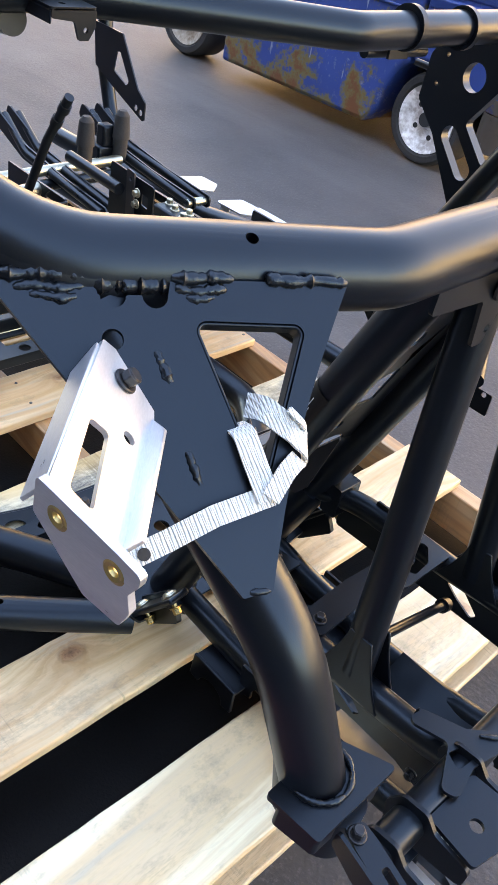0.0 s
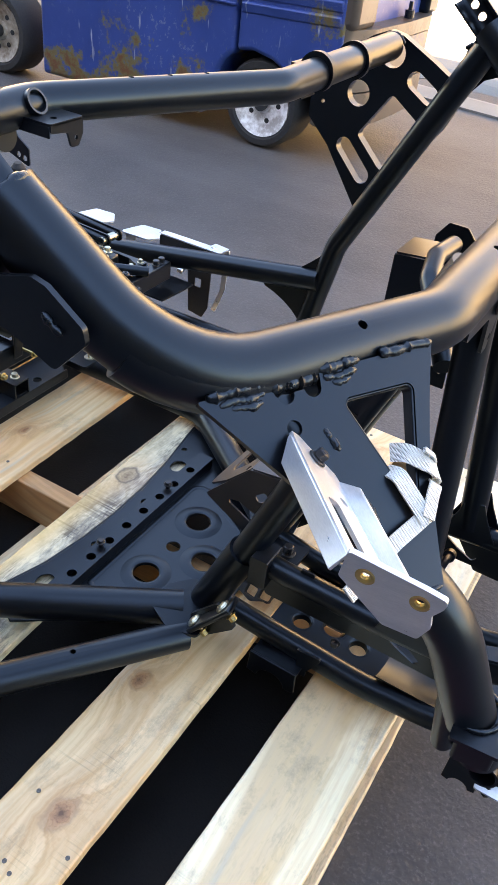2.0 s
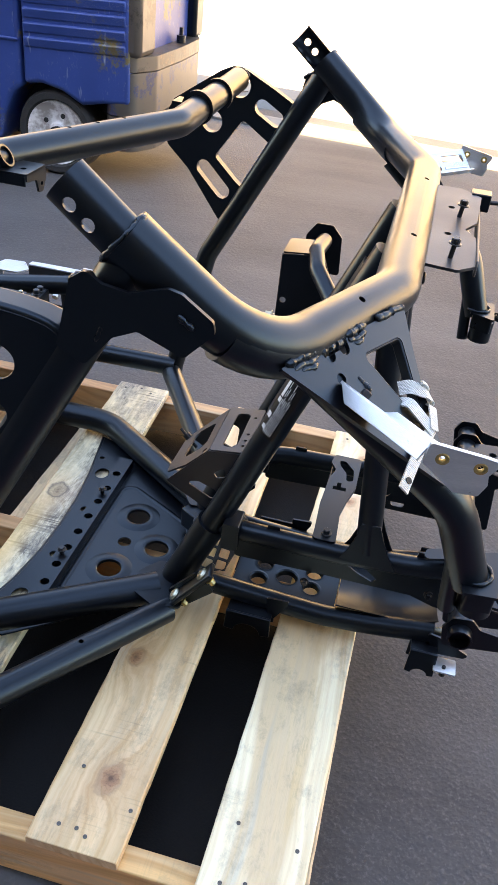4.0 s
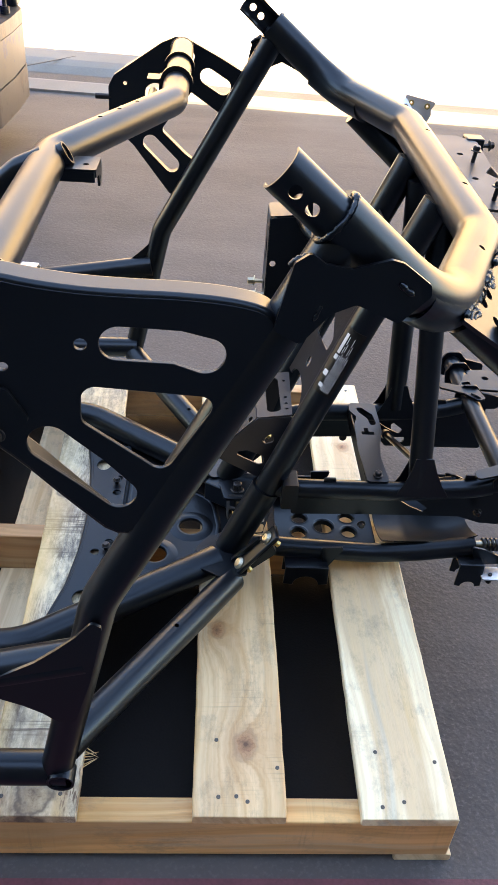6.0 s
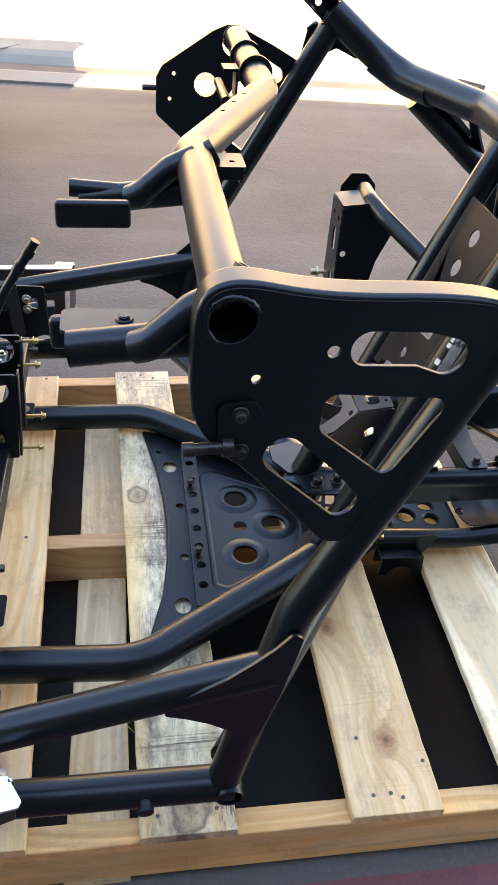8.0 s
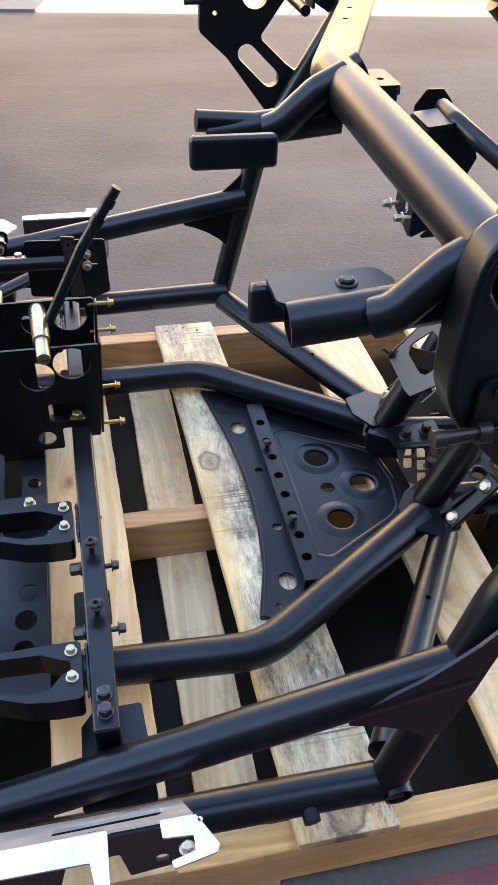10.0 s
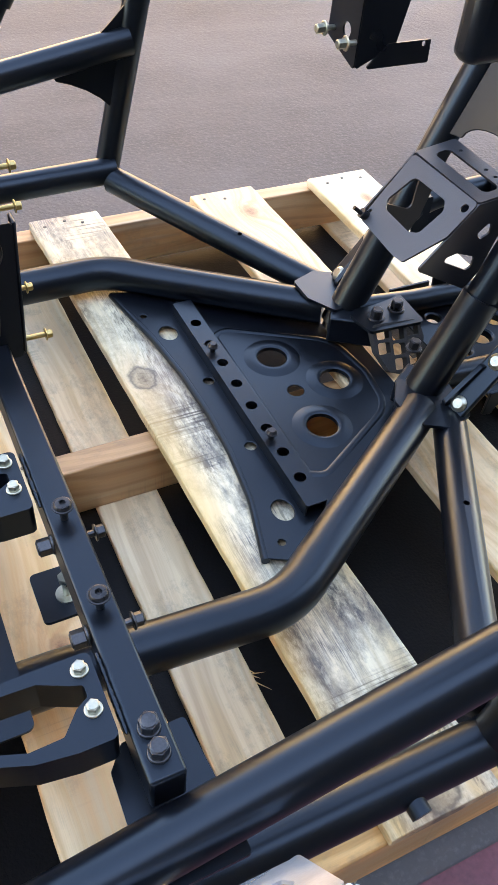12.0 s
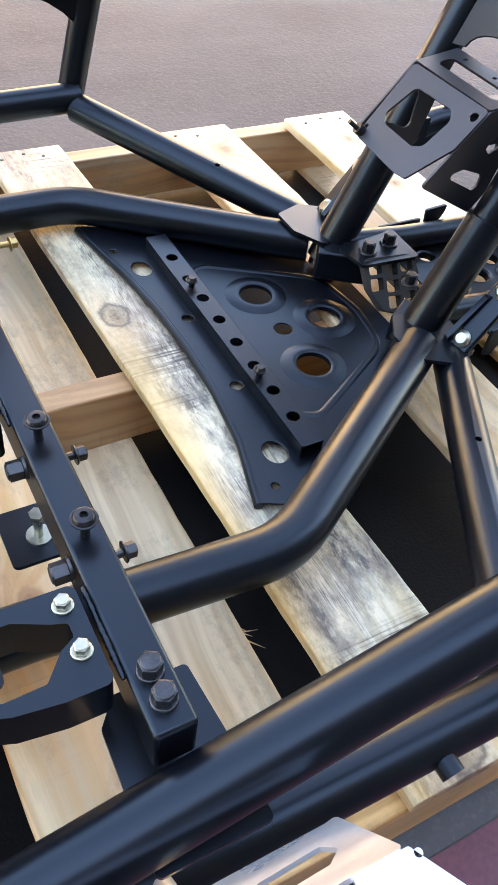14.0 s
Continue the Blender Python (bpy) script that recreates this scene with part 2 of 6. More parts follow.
    across = math_node("ADD", across, math_node("MULTIPLY", z, 0.7))
    across = math_node("ADD", across, pull)
    comb = n.new("ShaderNodeCombineXYZ")
    for k, v in enumerate((math_node("MULTIPLY", across, 95.0), math_node("MULTIPLY", y, 1.1), math_node("MULTIPLY", z, 20.0))):
        l.new(v, comb.inputs[k])
    grain = n.new("ShaderNodeTexNoise")
    grain.inputs["Scale"].default_value, grain.inputs["Detail"].default_value = 1.0, 2.0
    l.new(comb.outputs[0], grain.inputs["Vector"])
    fibre_map = n.new("ShaderNodeMapping")
    fibre_map.inputs["Scale"].default_value = (700, 25, 700)
    l.new(co.outputs["Object"], fibre_map.inputs[0])
    fibre = n.new("ShaderNodeTexNoise")
    fibre.inputs["Scale"].default_value, fibre.inputs["Detail"].default_value = 1.0, 2.0
    l.new(fibre_map.outputs[0], fibre.inputs["Vector"])
    band = n.new("ShaderNodeMapRange")
    band.inputs[1].default_value, band.inputs[2].default_value = 0.42, 0.66
    l.new(grain.outputs["Fac"], band.inputs[0])
    zone = mixed(math_node("MULTIPLY", cloud(1.0, 3, 0.5, (15, 1.2, 15), 0.47, 0.57), 0.80 - 0.55 * weather), light, (0.60, 0.40, 0.22))
    zone = mixed(math_node("MULTIPLY", cloud(1.3, 3, 0.5, (18, 0.9, 18), 0.60, 0.67), 0.60), zone, (0.50, 0.46, 0.36))
    zone = mixed(math_node("MULTIPLY", cloud(1.7, 2, 0.5, (13, 0.7, 13), 0.60, 0.68), 0.65), zone, (0.72, 0.45, 0.15))
    base = mixed(math_node("MULTIPLY", band.outputs[0], 0.80), zone, dark)
    base = mixed(math_node("MULTIPLY", fibre.outputs["Fac"], 0.22), base, tuple(0.55 * c for c in dark))
    stain_map = n.new("ShaderNodeMapping")
    stain_map.inputs["Scale"].default_value = (1.0, 0.45, 1.0)
    stain_map.inputs["Location"].default_value = (seed * 7, seed * 3, 0)
    l.new(co.outputs["Object"], stain_map.inputs[0])
    stain = n.new("ShaderNodeTexNoise")
    stain.inputs["Scale"].default_value, stain.inputs["Detail"].default_value, stain.inputs["Roughness"].default_value = 9.0, 7.0, 0.72
    l.new(stain_map.outputs[0], stain.inputs["Vector"])
    patch = n.new("ShaderNodeMapRange")
    patch.inputs[1].default_value, patch.inputs[2].default_value = 0.62 - 0.13 * weather, 0.80 - 0.18 * weather
    l.new(stain.outputs["Fac"], patch.inputs[0])
    strand = n.new("ShaderNodeMapRange")
    strand.inputs[1].default_value, strand.inputs[2].default_value = 0.44, 0.58
    l.new(fibre.outputs["Fac"], strand.inputs[0])
    streak = math_node("MULTIPLY", patch.outputs[0], math_node("ADD", math_node("MULTIPLY", strand.outputs[0], 0.55), 0.30))
    base = mixed(math_node("MINIMUM", math_node("MULTIPLY", streak, 0.30 + 0.75 * weather), 0.92), base, (0.125, 0.135, 0.148))
    # grime, bleached patches and black saw scuffs across the grain
    base = mixed(math_node("MULTIPLY", cloud(4.5, 4, 0.6, (1, 0.5, 1), 0.52, 0.74), 0.22), base, (0.88, 0.80, 0.58))
    base = mixed(math_node("MULTIPLY", cloud(7.0, 5, 0.65, (1.6, 0.5, 1), 0.54, 0.72), 0.55 - 0.42 * weather), base, (0.42, 0.235, 0.085))
    base = mixed(math_node("MULTIPLY", cloud(16, 9, 0.78, (1, 0.6, 1), 0.53 - 0.07 * weather, 0.74 - 0.06 * weather), 0.45 + 0.42 * weather), base, (0.11, 0.10, 0.088))
    if weather > 0.5:
        # blue-grey mould in speckled clouds
        speck = math_node("ADD", math_node("MULTIPLY", cloud(95, 8, 0.78, (1, 0.26, 1), 0.43, 0.57), 0.75), 0.20)
        base = mixed(math_node("MULTIPLY", cloud(5.5, 5, 0.6, (1.5, 0.55, 1), 0.505, 0.60), math_node("MULTIPLY", speck, 0.15 + 0.85 * weather)), base, (0.052, 0.054, 0.058))
    fleck = math_node("MULTIPLY", cloud(1.0, 3, 0.6, (300, 46, 300), 0.51, 0.58), cloud(4.0, 5, 0.65, (1.5, 0.6, 1), 0.50, 0.64))
    base = mixed(math_node("MULTIPLY", fleck, 0.12 + 0.80 * weather * weather), base, (0.035, 0.034, 0.034))
    scuff = math_node("MULTIPLY", cloud(1.0, 3, 0.6, (9, 230, 9), 0.54, 0.66), cloud(5.0, 3, 0.5, (1, 1, 1), 0.55, 0.66))
    base = mixed(math_node("MULTIPLY", scuff, 0.15 + 0.80 * weather), base, (0.030, 0.030, 0.032))
    # black saw burns across the grain at some places along the board
    for at, wide in bands:
        off = math_node("DIVIDE", math_node("SUBTRACT", y, at), wide)
        near = math_node("POWER", 2.718, math_node("MULTIPLY", math_node("MULTIPLY", off, off), -1.0))
        burn = math_node("ADD", cloud(1.0, 4, 0.65, (7, 190, 7), 0.47, 0.60), math_node("MULTIPLY", cloud(22, 4, 0.6, (1, 2, 1), 0.52, 0.66), 0.5))
        base = mixed(math_node("MINIMUM", math_node("MULTIPLY", near, burn), 0.88), base, (0.022, 0.022, 0.024))
    if wane:
        # resin-yellow strip along one edge: from x at full strength to x with none, strongest about some y
        x_full, x_none, at, spread = wane
        edge = n.new("ShaderNodeMapRange")
        edge.inputs[1].default_value, edge.inputs[2].default_value = x_none, x_full
        l.new(math_node("ADD", x, math_node("MULTIPLY", math_node("SUBTRACT", warp.outputs["Fac"], 0.5), 0.06)), edge.inputs[0])
        off = math_node("DIVIDE", math_node("SUBTRACT", y, at), spread)
        near = math_node("POWER", 2.718, math_node("MULTIPLY", math_node("MULTIPLY", off, off), -1.0))
        base = mixed(math_node("MULTIPLY", math_node("MULTIPLY", edge.outputs[0], near), 0.80), base, (0.82, 0.53, 0.20))
    if knots:
        base = mixed(math_node("MINIMUM", math_node("MULTIPLY", halo, 0.85), 0.80 - 0.5 * weather), base, (0.52, 0.25, 0.11))
        base = mixed(math_node("MULTIPLY", ring, 0.26 + 0.50 * weather * weather), base, (0.19 - 0.11 * weather, 0.085 - 0.03 * weather, 0.045))
        base = mixed(math_node("MULTIPLY", core, 0.70), base, (0.36, 0.25, 0.14) if weather > 0.8 else (0.40, 0.165, 0.075))
        base = mixed(math_node("MULTIPLY", cloud(260, 3, 0.6, (1, 1, 1), 0.48, 0.66), math_node("MULTIPLY", core, 0.45)), base, (0.12, 0.06, 0.03))
        base = mixed(math_node("MINIMUM", math_node("MULTIPLY", heart, 0.8), 0.85), base, (0.10, 0.045, 0.025))
    tone = n.new("ShaderNodeHueSaturation")
    info = n.new("ShaderNodeObjectInfo")
    l.new(math_node("ADD", math_node("MULTIPLY", info.outputs["Random"], 0.18), 0.88), tone.inputs["Value"])
    l.new(base, tone.inputs["Color"])
    l.new(tone.outputs[0], bsdf.inputs["Base Color"])
    bsdf.inputs["Roughness"].default_value = 0.40
    bp = n.new("ShaderNodeBump")
    bp.inputs["Strength"].default_value, bp.inputs["Distance"].default_value = 0.35, 0.0012
    l.new(math_node("ADD", grain.outputs["Fac"], math_node("MULTIPLY", fibre.outputs["Fac"], 0.6)), bp.inputs["Height"])
    l.new(bp.outputs[0], bsdf.inputs["Normal"])
    return m


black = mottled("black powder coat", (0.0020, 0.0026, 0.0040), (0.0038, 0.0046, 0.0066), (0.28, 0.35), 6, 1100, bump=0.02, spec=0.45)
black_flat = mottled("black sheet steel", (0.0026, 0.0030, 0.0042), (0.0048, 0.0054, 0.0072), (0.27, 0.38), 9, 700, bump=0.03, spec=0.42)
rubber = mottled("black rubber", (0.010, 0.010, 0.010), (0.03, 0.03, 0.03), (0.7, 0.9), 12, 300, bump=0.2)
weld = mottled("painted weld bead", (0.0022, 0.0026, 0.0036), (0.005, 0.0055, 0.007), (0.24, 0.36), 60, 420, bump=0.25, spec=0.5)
# Sky's blue reflection put into the coats: tinted speculars over bluish blacks.
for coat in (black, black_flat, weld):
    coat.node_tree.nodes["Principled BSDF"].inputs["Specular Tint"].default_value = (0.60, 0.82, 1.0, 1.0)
aluminium = mottled("bare aluminium", (0.60, 0.62, 0.64), (0.80, 0.81, 0.82), (0.26, 0.42), 14, 260, metal=0.8, bump=0.05, stretch=(1, 1, 6))
zinc = mottled("zinc plated steel", (0.34, 0.335, 0.27), (0.54, 0.53, 0.42), (0.26, 0.40), 40, 400, metal=0.95, bump=0.05)
brass = mottled("yellow passivated steel", (0.42, 0.30, 0.12), (0.60, 0.46, 0.20), (0.25, 0.4), 40, 400, metal=0.9, bump=0.05)
bolt_black = mottled("oiled bolt steel", (0.015, 0.015, 0.017), (0.05, 0.05, 0.053), (0.25, 0.4), 60, 400, metal=0.6, bump=0.05)
steel_dark = mottled("dull blackened steel", (0.030, 0.034, 0.040), (0.085, 0.090, 0.095), (0.28, 0.42), 60, 400, metal=0.8, bump=0.05)


def woven(name):
    """Flat webbing: ribs of two crossing weaves over a soft mottle."""
    m = mottled(name, (0.52, 0.54, 0.52), (0.78, 0.79, 0.76), (0.5, 0.65), 30, 500, bump=0.2, fine_mix=0.6)
    n, l = m.node_tree.nodes, m.node_tree.links
    co = n.new("ShaderNodeTexCoord")
    a, b, mix, bp = n.new("ShaderNodeTexWave"), n.new("ShaderNodeTexWave"), n.new("ShaderNodeMath"), n.new("ShaderNodeBump")
    for w, way in ((a, "Y"), (b, "DIAGONAL")):
        w.bands_direction = way
        w.inputs["Scale"].default_value = 170
        w.inputs["Distortion"].default_value = 0.6
        l.new(co.outputs["Object"], w.inputs["Vector"])
    mix.operation = "MAXIMUM"
    l.new(a.outputs["Fac"], mix.inputs[0])
    l.new(b.outputs["Fac"], mix.inputs[1])
    bp.inputs["Strength"].default_value, bp.inputs["Distance"].default_value = 0.9, 0.0012
    l.new(mix.outputs[0], bp.inputs["Height"])
    l.new(bp.outputs[0], n["Principled BSDF"].inputs["Normal"])
    return m


webbing = woven("woven grey webbing")
paper_white = mottled("printed white", (0.6, 0.6, 0.6), (0.75, 0.75, 0.75), (0.5, 0.6), 40, 300, bump=0.02)
pine = wood("pale pine", (0.86, 0.64, 0.36), (0.64, 0.40, 0.18), 0.2, seed=0.31)
stringer_wood = wood("brown fir", (0.95, 0.54, 0.22), (0.66, 0.31, 0.10), 0.05, seed=0.7)

# Near-black copy of the aluminium: shade put into the brackets' upright sides.
aluminium_shaded = mottled("grey cast plate", (0.022, 0.022, 0.024), (0.036, 0.036, 0.038), (0.40, 0.55), 10, 300, metal=0.2, bump=0.1)
# Lighter, glossier black: bright sky reflections put into the folded sheets' colour.
black_sheen = mottled("grey-black dip coat", (0.009, 0.009, 0.0115), (0.015, 0.015, 0.019), (0.36, 0.48), 9, 500, bump=0.05, spec=0.80)

# ---- ground, gutter, street ----
def ground_material():
    m, n, l, bsdf = nodes_of("worn asphalt")
    co = n.new("ShaderNodeTexCoord")
    grit, patch, chips = n.new("ShaderNodeTexNoise"), n.new("ShaderNodeTexNoise"), n.new("ShaderNodeTexVoronoi")
    for t, s in ((grit, 150), (patch, 1.3), (chips, 120)):
        t.inputs["Scale"].default_value = s
        l.new(co.outputs["Object"], t.inputs["Vector"])
    patch.inputs["Detail"].default_value = 9
    patch.inputs["Roughness"].default_value = 0.62
    grit.inputs["Detail"].default_value, grit.inputs["Roughness"].default_value = 5, 0.7
    ramp = n.new("ShaderNodeValToRGB")
    e = ramp.color_ramp.elements
    e[0].position, e[0].color = 0.32, (0.028, 0.028, 0.030, 1)
    e[1].position, e[1].color = 0.70, (0.070, 0.067, 0.067, 1)
    l.new(patch.outputs["Fac"], ramp.inputs[0])
    mix = n.new("ShaderNodeMix")
    mix.data_type = "RGBA"
    mix.inputs[7].default_value = (0.115, 0.110, 0.106, 1)
    speck = n.new("ShaderNodeMapRange")
    speck.inputs[1].default_value, speck.inputs[2].default_value = 0.52, 0.80
    l.new(grit.outputs["Fac"], speck.inputs[0])
    l.new(speck.outputs[0], mix.inputs[0])
    l.new(ramp.outputs[0], mix.inputs[6])
    # broad dusty patches and swept streaks
    dust, dust_map, dusty, veil = n.new("ShaderNodeTexNoise"), n.new("ShaderNodeMapping"), n.new("ShaderNodeMapRange"), n.new("ShaderNodeMix")
    dust_map.inputs["Scale"].default_value, dust_map.inputs["Rotation"].default_value = (0.55, 2.2, 1), (0, 0, radians(-8))
    l.new(co.outputs["Object"], dust_map.inputs[0])
    l.new(dust_map.outputs[0], dust.inputs["Vector"])
    dust.inputs["Scale"].default_value, dust.inputs["Detail"].default_value, dust.inputs["Roughness"].default_value = 1.1, 7, 0.58
    dusty.inputs[1].default_value, dusty.inputs[2].default_value, dusty.inputs[4].default_value = 0.46, 0.72, 0.55
    l.new(dust.outputs["Fac"], dusty.inputs[0])
    veil.data_type = "RGBA"
    veil.inputs[7].default_value = (0.106, 0.099, 0.096, 1)
    l.new(dusty.outputs[0], veil.inputs[0])
    l.new(mix.outputs[2], veil.inputs[6])
    l.new(veil.outputs[2], bsdf.inputs["Base Color"])
    bsdf.inputs["Roughness"].default_value = 0.7
    b = n.new("ShaderNodeBump")
    b.inputs["Strength"].default_value, b.inputs["Distance"].default_value = 0.55, 0.0034
    lumps, rise = n.new("ShaderNodeTexNoise"), n.new("ShaderNodeMath")
    lumps.inputs["Scale"].default_value, lumps.inputs["Detail"].default_value, lumps.inputs["Roughness"].default_value = 58, 6, 0.60
    l.new(co.outputs["Object"], lumps.inputs["Vector"])
    rise.operation = "MULTIPLY_ADD"
    rise.inputs[1].default_value = 0.35
    l.new(chips.outputs["Distance"], rise.inputs[0])
    l.new(lumps.outputs["Fac"], rise.inputs[2])
    l.new(rise.outputs[0], b.inputs["Height"])
    l.new(b.outputs[0], bsdf.inputs["Normal"])
    return m


asphalt = ground_material()
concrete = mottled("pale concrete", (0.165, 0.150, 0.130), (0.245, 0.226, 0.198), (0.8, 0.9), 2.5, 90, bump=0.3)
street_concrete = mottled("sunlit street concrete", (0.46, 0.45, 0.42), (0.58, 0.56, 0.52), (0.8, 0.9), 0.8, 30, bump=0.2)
red_paint = mottled("worn red kerb paint", (0.085, 0.022, 0.030), (0.20, 0.050, 0.065), (0.5, 0.7), 9, 160, bump=0.5)
# Near-black, so that the plates facing this unseen wall reflect dark.
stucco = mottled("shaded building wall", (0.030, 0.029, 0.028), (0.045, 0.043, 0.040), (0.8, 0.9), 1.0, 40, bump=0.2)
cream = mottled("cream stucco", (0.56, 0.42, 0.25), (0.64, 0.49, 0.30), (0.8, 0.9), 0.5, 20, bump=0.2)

GUTTER = pose(0, 4.62, 0, 0, 0, -5.5)          # the gutter's line, a few degrees off the pallet's


def flat(name, x0, x1, y0, y1, z, material, m=Matrix(), thick=0.0, cuts=1):
    bm = bmesh.new()
    if thick:
        block(bm, (x1 - x0, y1 - y0, thick), Matrix.Translation(((x0 + x1) / 2, (y0 + y1) / 2, z - thick / 2)))
    else:
        bmesh.ops.create_grid(bm, x_segments=cuts, y_segments=cuts, size=0.5, matrix=Matrix.Translation(((x0 + x1) / 2, (y0 + y1) / 2, z)) @ Matrix.Diagonal((x1 - x0, y1 - y0, 1, 1)))
    bm.transform(m)
    return finish(bm, name, material, None, False)


tagged(flat("ground", -400, 400, -400, 400, GROUND, asphalt), "dark grey worn asphalt yard in shade", "ground", kind="structure")
def strip(name, profile, material, label, category):
    """A long ground strip along the gutter's line from a section of (across, height)."""
    bm = bmesh.new()
    rows = [[bm.verts.new((x, y, GROUND + z)) for y, z in profile] for x in (-70, -2.1, 1.2, 4.4, 70)]
    for a, b in zip(rows, rows[1:]):
        for k in range(len(profile) - 1):
            bm.faces.new((a[k], a[k + 1], b[k + 1], b[k]))
    bm.transform(GUTTER)
    return tagged(finish(bm, name, material, None, False), label, category, kind="structure")


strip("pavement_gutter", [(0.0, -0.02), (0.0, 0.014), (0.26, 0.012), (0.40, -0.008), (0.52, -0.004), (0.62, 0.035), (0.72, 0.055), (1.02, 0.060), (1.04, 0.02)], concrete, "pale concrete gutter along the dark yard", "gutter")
strip("pavement_seam", [(1.04, 0.022), (1.22, 0.020), (1.24, 0.0)], asphalt, "grey asphalt seam beside the gutter", "pavement")
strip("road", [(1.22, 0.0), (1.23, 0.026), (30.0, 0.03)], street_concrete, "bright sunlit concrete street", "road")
joint = bmesh.new()
block(joint, (0.012, 1.0, 0.004), GUTTER @ Matrix.Translation((-1.35, 0.53, GROUND + 0.055)) @ pose(0, 0, 0, 0, 0, -28))
tagged(finish(joint, "pavement_joint", asphalt, None, False), "dark joint across the gutter", "joint", kind="structure")
tagged(flat("ground_marking", -12, 12, -0.36, -0.030, GROUND + 0.005, red_paint, Matrix(), 0.006), "faded dark red painted strip on asphalt", "marking", kind="structure")

# Unseen wall added to cast the shade that ends at the gutter.
wall_bm = bmesh.new()
block(wall_bm, (60, 0.4, 6.79), GUTTER @ Matrix.Translation((0, -8.8, 3.395 + GROUND)))
tagged(finish(wall_bm, "wall_south", stucco, None, False), "unseen near-black stucco wall added to block the sun", "wall", kind="structure")
# Unseen wall added across the street as a warm reflector for the tubes.
far_bm = bmesh.new()
block(far_bm, (160, 0.5, 10.0), Matrix.Translation((0, 26, 5.0 + GROUND)))
tagged(finish(far_bm, "wall_north", cream, None, False), "unseen cream stucco wall added as a sunlit warm reflector", "wall", kind="structure")

# Near-black layer added over the asphalt, sized to the pallet, darkens its gaps.
layer_black = mottled("black plastic sheet", (0.0035, 0.0035, 0.004), (0.008, 0.008, 0.0085), (0.45, 0.65), 7, 240, bump=0.35, spec=0.12)
tagged(flat("ground_sheet", -1.42, 0.245, 0.012, 1.195, GROUND + 0.0045, layer_black, Matrix(), 0.003), "smooth black layer under the pallet", "sheet", kind="structure")

# ---- pallet ----
pallet = thing("pallet", (-0.3, 0.6, GROUND), "pale softwood shipping pallet with gaps between worn boards", "pallet")
rng = random.Random(4)


def board(name, corners, z, thick, material, label=""):
    """A rough-sawn board from its near to its far end: (x0, x1) at y0, (x0, x1) at y1, bowed a little."""
    (a0, a1, y0), (b0, b1, y1), bow = corners
    bm = bmesh.new()
    n = 44
    rows = []
    for k in range(n + 1):
        u = k / n
        y = y0 + (y1 - y0) * u
        w = bow * math.sin(math.pi * u)
        l, r = a0 + (b0 - a0) * u + w, a1 + (b1 - a1) * u + w
        l, r = l + rng.uniform(-1, 1) * 0.0006, r + rng.uniform(-1, 1) * 0.0006
        dz = rng.uniform(-1, 1) * 0.0004
        e = 0.0022
        y += rng.uniform(-1, 1) * 0.0015 if 0 < k < n else 0.0
        rows.append([bm.verts.new(p) for p in ((l, y, z - thick + e), (l, y, z - e + dz), (l + e, y, z + dz), (r - e, y, z + dz), (r, y, z - e + dz), (r, y, z - thick + e), (r - e, y, z - thick), (l + e, y, z - thick))])
    for a, b in zip(rows, rows[1:]):
        for k in range(8):
            bm.faces.new((a[k], a[(k + 1) % 8], b[(k + 1) % 8], b[k]))
    bm.faces.new(rows[0])
    bm.faces.new(rows[-1])
    ob = part(name, bm, material, pallet, label)
    return soft_edges(ob, 0.001, 1)


wood_b = wood("pine with a red knot", (0.94, 0.69, 0.40), (0.70, 0.41, 0.19), 0.26, [(-0.056, 0.112, 0.017), (-0.101, 0.338, 0.013), (-0.055, 1.10, 0.015)], 0.1)
wood_c = wood("pale striped pine", (0.95, 0.83, 0.58), (0.76, 0.56, 0.32), 0.18, [(0.19, 0.9, 0.012), (0.20, 1.07, 0.011)], 0.55)
wood_a = wood("grey weathered pine", (0.95, 0.86, 0.62), (0.66, 0.54, 0.33), 1.0, [(-0.417, 0.715, 0.0165), (-0.36, 0.03, 0.022)], 0.9, ((0.608, 0.032), (0.138, 0.014)), (-0.434, -0.398, 0.30, 0.45))
wood_z = wood("yellow pine", (0.96, 0.67, 0.37), (0.76, 0.42, 0.18), 0.05, [(-0.66, 0.32, 0.012), (-0.63, 0.12, 0.014), (-0.68, 0.7, 0.009)], 0.25)
wood_l = wood("dirty thin pine", (0.86, 0.68, 0.44), (0.62, 0.42, 0.24), 0.36, [], 0.4)
board("deck_board", ((-0.430, -0.296, -0.004), (-0.464, -0.331, 1.198), 0.002), 0.0, 0.018, wood_a, "grey weathered deck board with black stains")
board("deck_board", ((-0.135, 0.0, -0.004), (-0.142, -0.006, 1.192), 0.004), 0.0, 0.018, wood_b, "pale deck board with a red knot")
board("deck_board", ((0.107, 0.249, -0.006), (0.118, 0.258, 1.18), 0.003), 0.0, 0.018, wood_c, "pale striped deck board")
board("deck_board", ((-0.722, -0.580, -0.004), (-0.742, -0.601, 1.182), 0.0), 0.0, 0.018, wood_z, "yellow deck board with knots")
board("deck_board", ((-1.0, -0.865, -0.004), (-1.005, -0.870, 1.19), 0.0), 0.0, 0.018, pine)
board("deck_board", ((-1.30, -1.16, -0.004), (-1.30, -1.16, 1.19), 0.0), 0.0, 0.018, pine)
for x0, w in ((-0.538, 0.093), (-1.1, 0.12), (0.172, 0.088)):
    board("bottom_board", ((x0, x0 + w, 0.0), (x0 - 0.002, x0 + w - 0.002, 1.2), 0.0), -0.107, 0.017, wood_l, "thin grey-stained bottom board")


